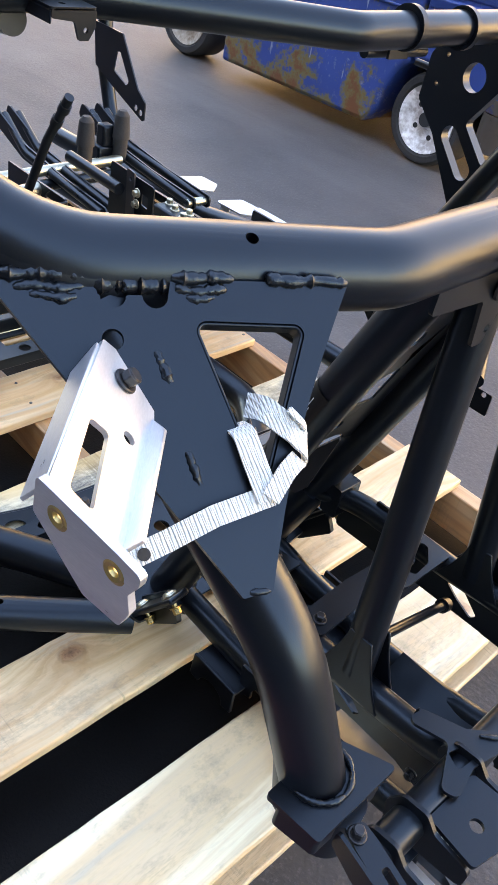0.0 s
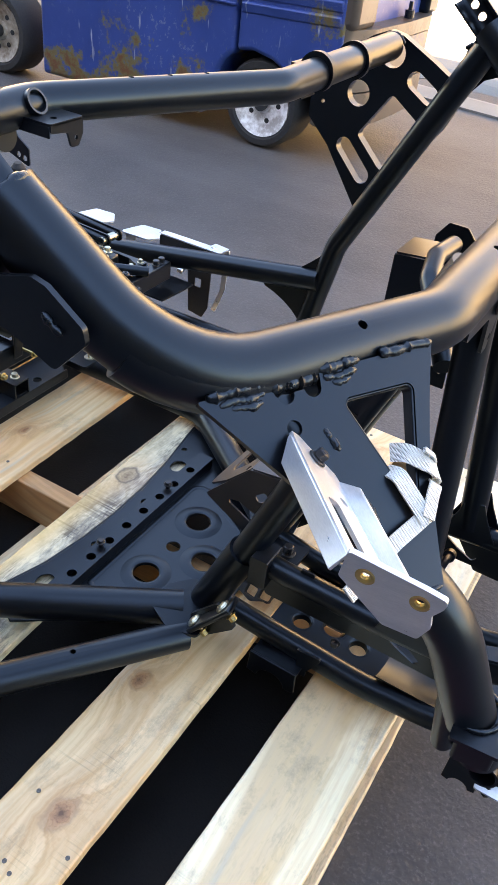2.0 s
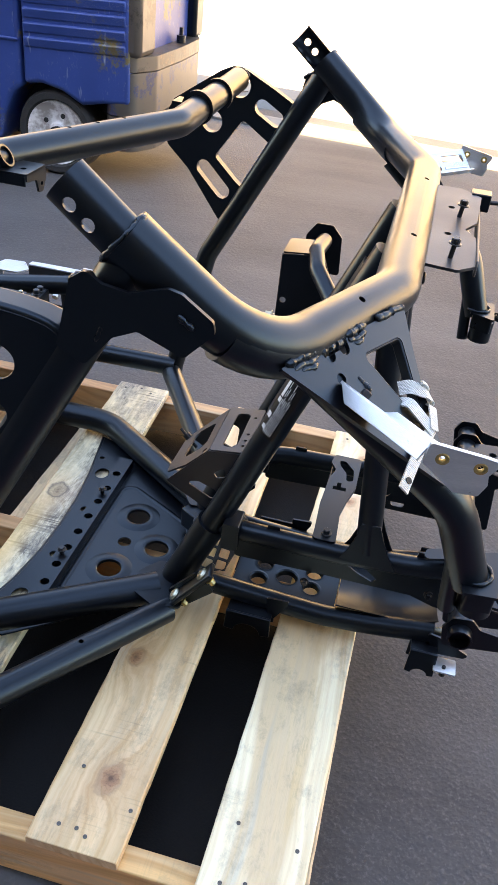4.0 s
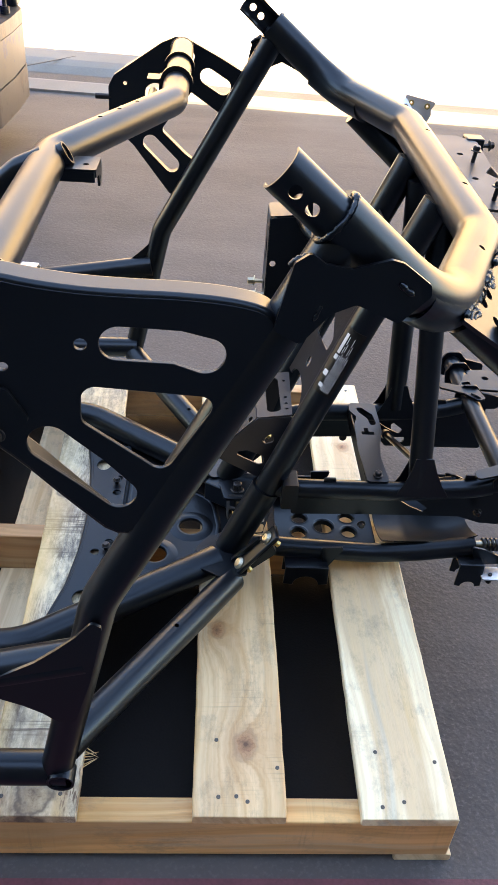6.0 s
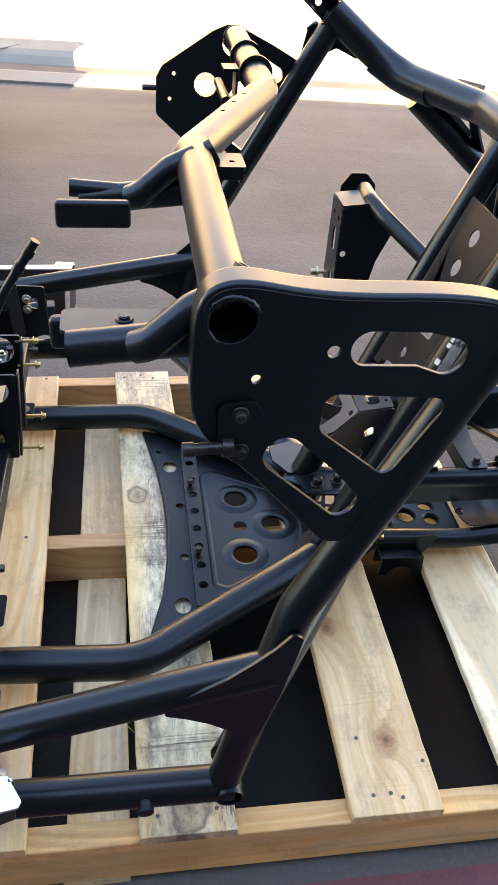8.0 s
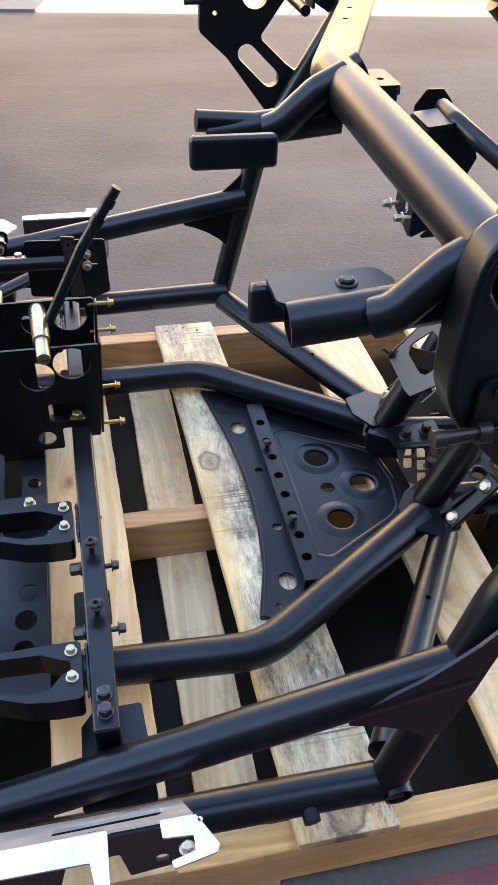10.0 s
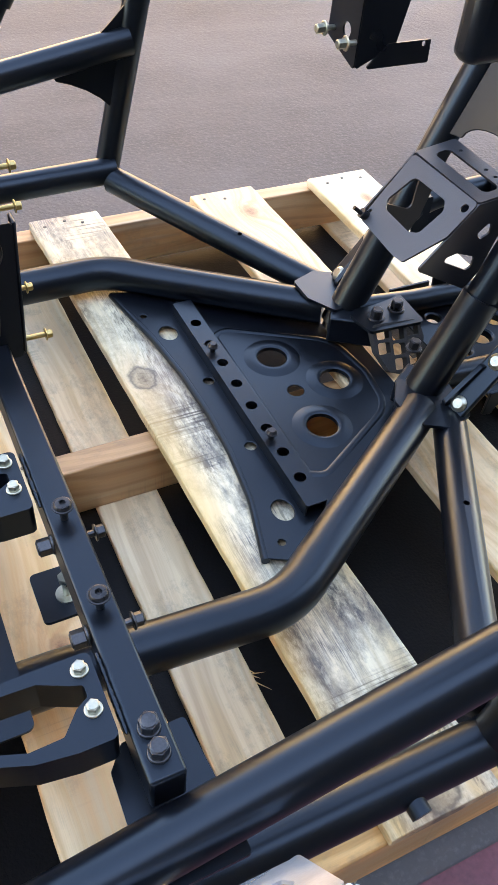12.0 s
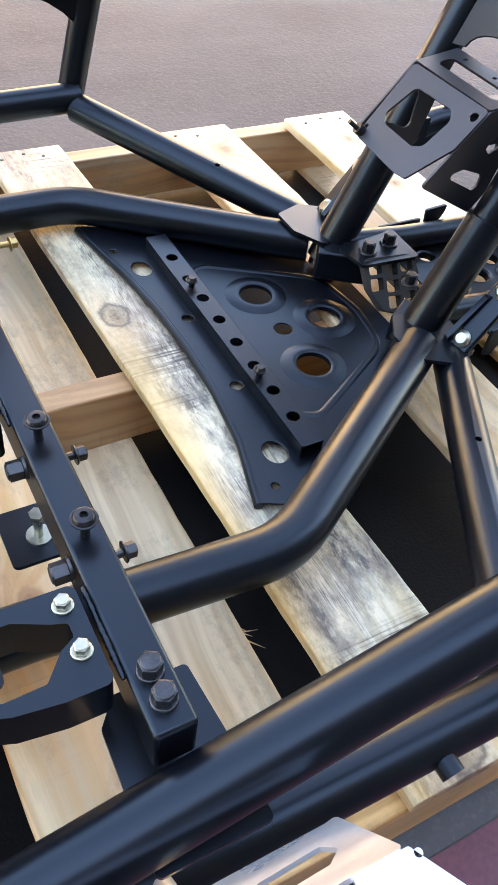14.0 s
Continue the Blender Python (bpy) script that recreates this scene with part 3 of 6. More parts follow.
# Darker fir for the inner stringers: the deck's shade put into their colour.
stringer_wood_shaded = wood("red-brown fir", (0.62, 0.33, 0.15), (0.40, 0.19, 0.08), 0.12, seed=0.45)


def stringer(y0, thick, x0, x1, material):
    bm = bmesh.new()
    block(bm, (thick, x1 - x0, 0.089), Matrix())
    ob = part("stringer", bm, material, pallet, "brown two-by-four stringer on edge")
    ob.location = ((x0 + x1) / 2, y0 + thick / 2, -0.0185 - 0.0445)
    ob.rotation_euler = (0, 0, math.pi / 2)
    return soft_edges(ob, 0.0025)


stringer(-0.001, 0.038, -1.42, 0.252, stringer_wood)
stringer(0.585, 0.038, -1.42, 0.245, stringer_wood_shaded)
stringer(1.165, 0.038, -1.42, 0.258, stringer_wood_shaded)
for x, y, z, turn, count in ((-0.300, 0.075, -0.006, 0, 7), (-0.447, 0.330, -0.112, 40, 5), (-0.446, 0.250, -0.112, 30, 4)):
    sp = bmesh.new()
    for k in range(count):
        a = radians(turn + rng.uniform(-35, 35))
        p = Vector((x, y + 0.006 * k, z + rng.uniform(-0.006, 0.004)))
        rod(sp, p, p + Vector((math.cos(a), -math.sin(a), rng.uniform(-0.1, 0.3))) * rng.uniform(0.010, 0.026), 0.0011, 5, 0.0002)
    part("splinter", sp, pine, pallet)
nail = bmesh.new()
rod(nail, (0, 0, 0), (0, 0, 0.0010), 0.0031, 10)
nail_mesh = None
for x, y in ((-0.101, 0.119), (-0.098, 0.026), (-0.072, 0.027), (-0.056, 0.019), (-0.010, 0.073), (0.142, 0.101), (0.139, 0.012), (0.172, 0.020), (0.231, 0.085), (-0.405, 0.025), (-0.323, 0.029), (-0.44, 1.17), (-0.40, 1.18), (-0.37, 1.165), (-0.12, 1.17), (-0.08, 1.16), (0.15, 1.15), (0.19, 1.16), (0.23, 1.15), (-0.70, 0.61), (-0.63, 0.60), (-0.68, 1.16), (-0.63, 1.17), (-0.67, 0.02), (-0.62, 0.03)):
    if nail_mesh is None:
        ob = part("nail", nail, mottled("dull nail steel", (0.05, 0.045, 0.04), (0.17, 0.16, 0.15), (0.45, 0.7), 300, 900, metal=0.5), pallet)
        nail_mesh = ob.data
    else:
        ob = new("nail", nail_mesh)
        ob.parent, ob.matrix_parent_inverse = pallet, Matrix.Translation(pallet.location).inverted()
    ob.location = (x, y, 0.0002)

# ---- vehicle chassis ----
chassis = thing("vehicle_chassis", (-0.15, 0.6, 0.0), "satin black welded tubular off-road vehicle frame strapped on a pallet", "vehicle frame")
MID = 1.182                                      # twice the y of its middle plane


def both(p, side):
    return (p[0], MID - p[1], p[2]) if side else tuple(p)


def many(points, side):
    return [both(p, side) for p in points]


def wall_pose(y, slope, depth):
    """x stays x, the outline's y becomes z; the plate stands at y + slope * x."""
    return Matrix(((1, 0, 0, 0), (slope, 0, 1, y + depth), (0, 1, 0, 0), (0, 0, 0, 1)))


def inset(points, d):
    """An outline moved inward by d."""
    out = []
    c = sum((Vector(p) for p in points), Vector((0, 0))) / len(points)
    for n, p in enumerate(points):
        a, b = Vector(points[n - 1]), Vector(points[(n + 1) % len(points)])
        t = (b - a).normalized()
        q = Vector((t.y, -t.x))
        out.append(tuple(Vector(p) + (q if q.dot(c - Vector(p)) > 0 else -q) * d))
    return out


def chaikin(points, times=3):
    """A closed outline cut round at its corners."""
    pts = [Vector(p) for p in points]
    for _ in range(times):
        pts = [q for a, b in zip(pts, pts[1:] + pts[:1]) for q in (a * 0.75 + b * 0.25, a * 0.25 + b * 0.75)]
    return [tuple(p) for p in pts]


# front hoop with its two sleeves
hoop_path = [(-0.029, 0.0725, 0.8445), (0.096, 0.096, 0.737), (0.200, 0.345, 0.7295), (0.200, 0.836, 0.740), (0.098, 1.084, 0.747), (-0.029, 1.1095, 0.8445)]
hoop = tube("hoop_tube", hoop_path, 0.0275, chassis, black, (0.13, 0.09, 0.09, 0.13), label="bent satin black front hoop", seg=36)
drill(hoop, [((0.169, 0.240, 0.756), (0.38, -0.16, 1), 0.0042, 0.02), ((0.206, 0.466, 0.758), (0.2, 0, 1), 0.0042, 0.02), ((0.206, 0.716, 0.762), (0.2, 0, 1), 0.0042, 0.02), ((0.169, 0.942, 0.762), (0.15, 0.1, 1), 0.0042, 0.02)])
for side in (0, 1):
    # half-round sleeve, open towards the middle of the frame
    a, b = Vector(both((-0.0805, 0.0735, 0.8840), side)), Vector(both((-0.029, 0.0735, 0.8415), side))
    way = (b - a).normalized()
    inward = Vector((0, -1 if side else 1, 0))
    upw = way.cross(Vector((0, 1, 0))).normalized()
    sleeve_bm = bmesh.new()
    rows = []
    for u in (0.0, 0.03, 0.06, 0.0670):
        c = a + way * u
        ring = []
        for r in (0.0222, 0.0194):
            arc = [radians(-100 + 200 * k / 24) for k in range(25)]
            ring.append([sleeve_bm.verts.new(c - inward * r * math.cos(q) + upw * r * math.sin(q)) for q in arc])
        rows.append(ring[0] + ring[1][::-1])
    for p, q in zip(rows, rows[1:]):
        for k in range(50):
            sleeve_bm.faces.new((p[k], p[(k + 1) % 50], q[(k + 1) % 50], q[k]))
    for row in (rows[0], rows[-1]):
        for k in range(24):
            sleeve_bm.faces.new((row[k], row[k + 1], row[48 - k], row[49 - k]))
    sleeve = part("sleeve", sleeve_bm, black, chassis, "half-round sleeve end with two bolt holes")
    drill(sleeve, [(Vector(both((x, 0.03, z), side)), (0, -1 if not side else 1, 0), 0.0064, 0.06) for x, z in ((-0.068, 0.870), (-0.052, 0.8555))])
    soft_edges(sleeve, 0.0008)
    bead("weld_bead", [b - inward * 0.0255 * math.cos(q) + upw * 0.0255 * math.sin(q) for q in (radians(-120 + 240 * k / 30) for k in range(31))], 0.0033, sleeve)
    bead("weld_bead", [b - inward * 0.0255 * math.cos(q) + upw * 0.0262 * math.sin(q) for q in (radians(70 + 40 * k / 6) for k in range(7))], 0.0052, sleeve)
    # gusset plate lapped over the pillar top and the outside of the hoop
    gp = both((0, 0.0435, 0), side)[1]
    plate("gusset", rounded([(-0.064, 0.812), (-0.050, 0.822), (-0.036, 0.812), (-0.012, 0.808), (0.022, 0.818), (0.034, 0.815), (0.062, 0.795), (0.064, 0.784), (0.038, 0.756), (0.020, 0.764), (-0.004, 0.774), (-0.026, 0.764), (-0.052, 0.732), (-0.078, 0.746)], 0.006), [], 0.0045, wall_pose(gp, 0.04 if not side else -0.04, 0), black, chassis, "folded black gusset plate")
    bead("weld_bead", [both((x, 0.0415, z), side) for x, z in ((0.032, 0.797), (0.040, 0.790), (0.047, 0.786))], 0.0034, sleeve)
    bead("weld_bead", [both((x, 0.048, z), side) for x, z in ((-0.068, 0.806), (-0.060, 0.812), (-0.052, 0.815), (-0.044, 0.812))], 0.0045, sleeve)
    bead("weld_bead", [both((x, 0.040, z), side) for x, z in ((-0.036, 0.772), (-0.039, 0.764), (-0.042, 0.757))], 0.0026, sleeve)
    saddle = bmesh.new()
    whole = fillet(hoop_path, (0.13, 0.09, 0.09, 0.13))
    bend = [p for p in (whole[::-1] if side else whole) if 0.055 < p.x < 0.140 and (p.y < 0.20, p.y > 0.98)[side]]
    bend.append(bend[-1] + (Vector(hoop_path[3 if side else 2]) - bend[-1]).normalized() * 0.055)
    sweep(saddle, [p - Vector((0, 0, 0.005)) for p in bend], 0.0284, 28)
    part("saddle", saddle, black, chassis, "half-round doubler under the hoop")

# dash bar and its end plates
dash = tube("dash_bar", [(-0.342, 0.008, 0.772), (-0.343, 0.430, 0.776), (-0.203, 0.770, 0.773), (-0.203, 1.150, 0.782)], 0.0228, chassis, black, 0.07, (True, True), "bent satin black dash bar", 28)
drill(dash, [((-0.343 + 0.14 * k, 0.43 + 0.34 * k, 0.794), (0, 0, 1), 0.0035, 0.02) for k in (0.35, 0.5, 0.65)])

near_out = [(-0.376, 0.770), (-0.368, 0.797), (-0.350, 0.807), (-0.325, 0.806), (-0.284, 0.795), (-0.234, 0.787), (-0.150, 0.781), (-0.095, 0.771), (-0.072, 0.757), (-0.066, 0.735), (-0.085, 0.685), (-0.170, 0.540), (-0.219, 0.489), (-0.274, 0.553), (-0.318, 0.609), (-0.350, 0.640), (-0.366, 0.662), (-0.377, 0.690)]
near_holes = [circle(-0.342, 0.772, 0.0200, 28), pill([(-0.218, 0.7345), (-0.165, 0.7285), (-0.138, 0.7185)], [0.0172, 0.0172, 0.0185]), rounded([(-0.253, 0.692), (-0.122, 0.671), (-0.177, 0.584), (-0.255, 0.652)], 0.013), pill([(-0.287, 0.629), (-0.250, 0.592), (-0.221, 0.560)], [0.0195, 0.0190, 0.0170]), circle(-0.319, 0.715, 0.0045, 12), circle(-0.251, 0.735, 0.006, 12)]


near_smooth = chaikin(near_out, 2)
plate_near = soft_edges(part("side_plate", sheet(inset(near_smooth, 0.0052), near_holes, 0.005, wall_pose(0.055, 0.15, 0.0025)), black, chassis, "pressed black side plate with long slots"), 0.0022, 3, 50)
soft_edges(part("flange", sheet(inset(near_smooth, 0.0005), [inset(near_smooth, 0.0115)], 0.034, wall_pose(0.055, 0.15, 0.0175)), black, plate_near), 0.0053, 5, 50)
far_out = rounded([(-0.357, 0.700), (-0.345, 0.722), (-0.246, 0.790), (-0.217, 0.803), (-0.190, 0.799), (-0.123, 0.769), (-0.055, 0.735), (-0.085, 0.665), (-0.222, 0.477), (-0.307, 0.584), (-0.358, 0.628)], 0.012)
far_holes = [circle(-0.203, 0.768, 0.0235, 28), pill([(-0.151, 0.7335), (-0.119, 0.716)], [0.0160, 0.0160]), rounded([(-0.190, 0.704), (-0.110, 0.655), (-0.170, 0.557), (-0.196, 0.575), (-0.247, 0.620)], 0.010), pill([(-0.270, 0.592), (-0.224, 0.549)], [0.0165, 0.0165]), circle(-0.258, 0.690, 0.023, 24), circle(-0.322, 0.728 - 0.02, 0.004, 12), circle(-0.33, 0.66, 0.004, 12)]
plate_far = soft_edges(part("side_plate", sheet(far_out, far_holes, 0.020, wall_pose(1.165, -0.10, -0.006)), black, chassis, "pressed black side plate with slots and round hole"), 0.005, 3, 50)
for y, p in ((0.006, plate_near), (1.162, plate_far)):
    x, z = ((-0.342, 0.772), (-0.203, 0.780))[y > 1]
    bead("weld_bead", ring_path((x, y - 0.004, z), (1, 0, 0), (0, 0, 1), 0.0222)[2:22], 0.0034, p)
# latch bracket and pin on the near plate
lp = plate("latch_plate", rounded([(-0.350, 0.640), (-0.318, 0.640), (-0.300, 0.660), (-0.318, 0.695), (-0.352, 0.695)], 0.008), [], 0.004, wall_pose(0.055, 0.15, -0.003), black_flat, chassis, "bolted black latch plate")
part("pin", rod(rod(rod(bmesh.new(), (-0.382, -0.006, 0.652), (-0.372, -0.0055, 0.652), 0.0068, 16), (-0.373, -0.0055, 0.652), (-0.345, -0.004, 0.652), 0.0056, 16), (-0.347, -0.004, 0.652), (-0.337, -0.004, 0.652), 0.0085, 16), bolt_black, lp)
bolt((-0.332, -0.001, 0.685), (0, -1, 0), 0.0055, bolt_black, lp)
bolt((-0.330, -0.001, 0.646), (0, -1, 0), 0.0055, bolt_black, lp)
part("pin", rod(bmesh.new(), (-0.385, 1.19, 0.678), (-0.345, 1.19, 0.678), 0.006), bolt_black, plate_far)
# clamps round the far end of the dash bar
for y in (0.875, 1.003):
    c = bmesh.new()
    sweep(c, [(-0.203, y - 0.005, 0.778), (-0.203, y, 0.778), (-0.203, y + 0.005, 0.778)], 0.0285, 28)
    part("clamp", c, black_flat, dash)
bm = bmesh.new()
block(bm, (0.024, 0.044, 0.004), Matrix.Translation((-0.243, 0.91, 0.778)))
block(bm, (0.004, 0.044, 0.050), Matrix.Translation((-0.232, 0.91, 0.756)))
rod(bm, (-0.252, 0.86, 0.735), (-0.252, 1.00, 0.735), 0.008)
part("clamp_bracket", bm, black_flat, dash)

# pillars, sills, floor tubes
for side in (0, 1):
    top = (-0.018, 0.072, 0.832)
    tube("pillar", many([top, (-0.250 + 0.004 * side, 0.027 - 0.014 * side, 0.400), (-0.322 + 0.004 * side, 0.020 - 0.016 * side, 0.072)], side), 0.0222, chassis, black, 0.10)
    z_end = 0.150 if side == 0 else 0.20
    drop = 0.0 if side else 0.004
    tube("sill_tube", many([(-0.268, 0.020, 0.316 - drop), (-0.82, 0.020, z_end + 0.02 - drop), (-1.4, 0.03, z_end - drop)], side), 0.0234, chassis, black, 0.3)
    tube("sill_tube", many([(-0.305, 0.021, 0.082 + 0.015 * side - drop), (-1.4, 0.03, 0.075 - drop)], side), 0.0240, chassis, black, open_ends=(True, False))
    tube("sill_end", many([(-0.312, 0.020, 0.082), (-0.312, -0.005, 0.080)], side), 0.0185, chassis, black, open_ends=(False, True), label="open tube end")
    part("stub", rod(bmesh.new(), both((-0.421, -0.012, 0.076), side), both((-0.423, 0.020, 0.080), side), 0.0105, 16), black, chassis)
    # web between pillar and upper sill
    plate("web", rounded([(-0.397, 0.280), (-0.357, 0.303), (-0.326, 0.322), (-0.298, 0.346), (-0.275, 0.368), (-0.256, 0.392), (-0.244, 0.384), (-0.262, 0.290), (-0.284, 0.212), (-0.306, 0.212), (-0.323, 0.228), (-0.346, 0.243), (-0.372, 0.255), (-0.397, 0.263)], 0.006), [], 0.004, wall_pose(both((0, 0.018 if side else 0.000, 0), side)[1], 0, 0), black_flat, chassis, "curved black web plate", 0.0012)
    tube("floor_tube", many([(-0.105, 0.455, 0.055), (-0.422, 0.243, 0.058), (-0.68, 0.262, 0.050), (-1.4, 0.27, 0.050)] if side == 0 else [(-0.105, 0.455, 0.042), (-0.396, 0.228, 0.032), (-0.72, 0.240, 0.039), (-1.4, 0.24, 0.042)], side), 0.0278, chassis, black, 0.11)
    diag = tube("diagonal_tube", many([(-0.075, 0.418, 0.046 - 0.004 * side), (-0.312, 0.046 - 0.014 * side, 0.090 - 0.006 * side)], side), 0.0238, chassis, black)
    drill(diag, [(both((-0.169, 0.269, 0.085), side), (0, 0, 1), 0.0042, 0.02)])
    tube("label_tube", many([(-0.095, 0.484, 0.016), (0.108, 0.489, 0.540), (0.182, 0.490, 0.722)], side), 0.0228, chassis, black, 0.3)
    tube("rail_tube", many([(-0.075, 0.498, 0.062), (0.03, 0.500, 0.051), (0.19, 0.500, 0.041), (0.28, 0.500, 0.049), (0.385, 0.498, 0.068)], side), 0.0185, chassis, black, 0.20)
    tube("rail_tube", many([(-0.012, 0.486, 0.206), (0.05, 0.470, 0.217), (0.20, 0.466, 0.220), (0.34, 0.466, 0.232), (0.392, 0.464, 0.250)], side), 0.0172, chassis, black, 0.20)
    plate("rail_socket", rounded([(-0.014, -0.030), (0.014, -0.030), (0.014, 0.022), (-0.014, 0.022)], 0.003), [], 0.044, wall_pose(both((0, 0.474, 0), side)[1], 0, 0) @ Matrix.Translation((0.016, 0.214, 0)), black_flat, chassis)
    rw = frame_of(both((0.020, 0.470, 0.210), side), both((0.410, 0.464, 0.236), side), both((0.020, 0.473, 0.150), side))
    plate("rail_web", rounded([(0.0, 0.0), (0.380, 0.0), (0.380, 0.085), (0.340, 0.080), (0.300, 0.064), (0.140, 0.056), (0.0, 0.052)], 0.006), [rounded([(0.190, 0.014), (0.214, 0.018), (0.244, 0.044), (0.236, 0.052), (0.210, 0.038), (0.192, 0.024)], 0.004)], 0.003, rw, black_flat, chassis, "black web plate under the upper rail")
    tube("strut", many([(0.196, 0.512, 0.700), (0.240, 0.468, 0.240)], side), 0.0195, chassis, black)
    g = frame_of(both((0.240, 0.467, 0.236), side), both((0.280, 0.466, 0.238), side), both((0.236, 0.473, 0.31), side))
    for off in (-0.016, 0.016):
        plate("strut_foot", [(-0.046, -0.016), (0.050, -0.016), (0.036, 0.008), (0.024, 0.036), (0.016, 0.062), (-0.014, 0.062), (-0.020, 0.036), (-0.032, 0.006)], [], 0.003, g @ Matrix.Translation((0, 0, off)), black_flat, chassis)
    tube("down_tube", many([(0.136, 0.158, 0.712), (0.313, 0.181, 0.568), (0.354, 0.199, 0.455)], side), 0.0228, chassis, black, 0.11)
    tube("post", many([(0.320, 0.178, 0.545), (0.331, 0.192, 0.480), (0.339, 0.204, 0.402)], side), 0.0105, chassis, black)
    lower = bmesh.new()
    sweep(lower, many([(0.370, 0.207, 0.450), (0.370, 0.207, 0.418), (0.370, 0.207, 0.408)], side), 0.0215, 28)
    part("cup_mount", lower, black, chassis, "round black mount under the foot plate")
    # triangular gusset between hoop and down tube
    a, b, c = (Vector(both(p, side)) for p in ((0.118, 0.102, 0.736), (0.211, 0.287, 0.736), (0.297, 0.165, 0.607)))
    g = frame_of(a, b, c)
    L, w = (b - a).length, g.inverted() @ c
    hole = [g.inverted() @ Vector(both(p, side)) for p in ((0.178, 0.190, 0.716), (0.209, 0.255, 0.712), (0.259, 0.190, 0.642))]
    notch = [(0.051, 0.0), (0.053, 0.010)] + [(0.0615 - 0.0075 * math.cos(a), 0.010 + 0.0075 * math.sin(a)) for a in (math.pi * k / 8 for k in range(9))] + [(0.0775 + 0.0, 0.010)] + [(0.0855 - 0.0075 * math.cos(a), 0.010 + 0.0075 * math.sin(a)) for a in (math.pi * k / 8 for k in range(9))] + [(0.095, 0.0)]
    free = [(L + (w.x + 0.006 - L) * u - 0.007 * math.sin(math.pi * u), (w.y - 0.004) * u) for u in (k / 8 for k in range(9))]
    outline = rounded([(-0.008, 0.0)] + notch + free + [(w.x - 0.012, w.y - 0.001)], 0.0015)
    tri = plate("gusset", outline, [rounded([(p.x, p.y) for p in hole], 0.0065), circle(0.060, 0.0355, 0.0062)], 0.005, g, black, chassis, "triangular black gusset with a cut-out", 0.0024)
    face = 0.003 if (g.to_3x3() @ Vector((0, 0, 1))).z > 0 else -0.003
    ring_in = rounded([(p.x, p.y) for p in hole], 0.0065)
    soft_edges(part("rolled_lip", sheet(ring_in, [inset(ring_in, 0.0024)], 0.012, g @ Matrix.Translation((0, 0, -1.4 * face))), black, tri), 0.001)
    for u0, u1 in ((0.0, 0.26), (0.46, 0.64), (0.74, 0.995)):
        bead("weld_bead", [g @ Vector((L * u, -0.001 + 0.0006 * math.sin(40 * u), face * 0.8)) for u in (u0 + (u1 - u0) * k / 8 for k in range(9))], 0.0046, tri)
    for u0, u1, off in ((0.04, 0.22, 0.006), (0.08, 0.20, 0.0115), (0.47, 0.62, 0.0062), (0.50, 0.58, 0.0105)):
        bead("weld_bead", [g @ Vector((L * u, off + 0.0010 * math.sin(50 * u), face * 0.45)) for u in (u0 + (u1 - u0) * k / 8 for k in range(9))], 0.0038, tri)
    for p, q in (((0.084, 0.042), (0.091, 0.060)), ((0.098, 0.099), (0.104, 0.118))):
        a2, b2 = Vector((*p, face * 0.55)), Vector((*q, face * 0.55))
        bead("plug_weld", [g @ (a2 + (b2 - a2) * k / 5 + Vector((0.0006 * math.sin(3 * k), 0, 0))) for k in range(6)], 0.0034, tri)
    bead("weld_bead", [g @ Vector((0.050 + 0.0055 * k, 0.003, -face * 0.3)) for k in range(9)], 0.0062, tri)
    bead("weld_bead", [g @ Vector((w.x - 0.008 + 0.0032 * k, w.y - 0.004, face * 0.6)) for k in range(5)], 0.0030, tri)
    # foot block at the down tube
    fb = plate("foot_block", rounded([both((x, y, 0), side)[:2] for x, y in ((0.341, 0.226), (0.386, 0.246), (0.387, 0.164), (0.344, 0.160))], 0.003), [], 0.004, Matrix.Translation((0, 0, 0.466)), black_flat, chassis, "welded black foot plate under a tube", 0.001)
    plate("foot_box", rounded([both((x, y, 0), side)[:2] for x, y in ((0.346, 0.222), (0.384, 0.242), (0.384, 0.172), (0.350, 0.166))], 0.004), [], 0.028, Matrix.Translation((0, 0, 0.4495)), black_flat, fb)
    bead("weld_bead", ring_path(both((0.354, 0.199, 0.470), side), (1, 0, 0), (0, 1, 0), 0.0232), 0.0024, fb)

# floor pan between the floor tubes
rear_edge = [(-0.398, 0.335), (-0.372, 0.43), (-0.361, 0.52), (-0.358, 0.60), (-0.361, 0.69), (-0.372, 0.79), (-0.396, 0.92)]
pan_out = rear_edge + [(-0.33, 0.90), (-0.105, 0.725), (-0.070, 0.655), (-0.070, 0.545), (-0.105, 0.475), (-0.33, 0.30)]
pan_holes = [circle(-0.221, 0.513, 0.0235, 28), circle(-0.221, 0.594, 0.0125, 20), circle(-0.221, 0.674, 0.0235, 28), circle(-0.154, 0.594, 0.0235, 28), circle(-0.348, 0.788, 0.018, 20, 0.8), circle(-0.345, 0.396, 0.018, 20, 0.8), circle(-0.334, 0.660, 0.008, 12), circle(-0.334, 0.515, 0.008, 12), circle(-0.370, 0.350, 0.005, 12), circle(-0.370, 0.842, 0.005, 12)]
pan = plate("floor_pan", pan_out, pan_holes, 0.003, Matrix.Translation((0, 0, 0.0105)), black, chassis, "pressed black floor pan with round holes")
lip = bmesh.new()
sweep(lip, fillet([(x - 0.0015, y, 0.0065) for x, y in rear_edge], 0.15), 0.0055, 12)
part("rolled_edge", lip, black, pan)
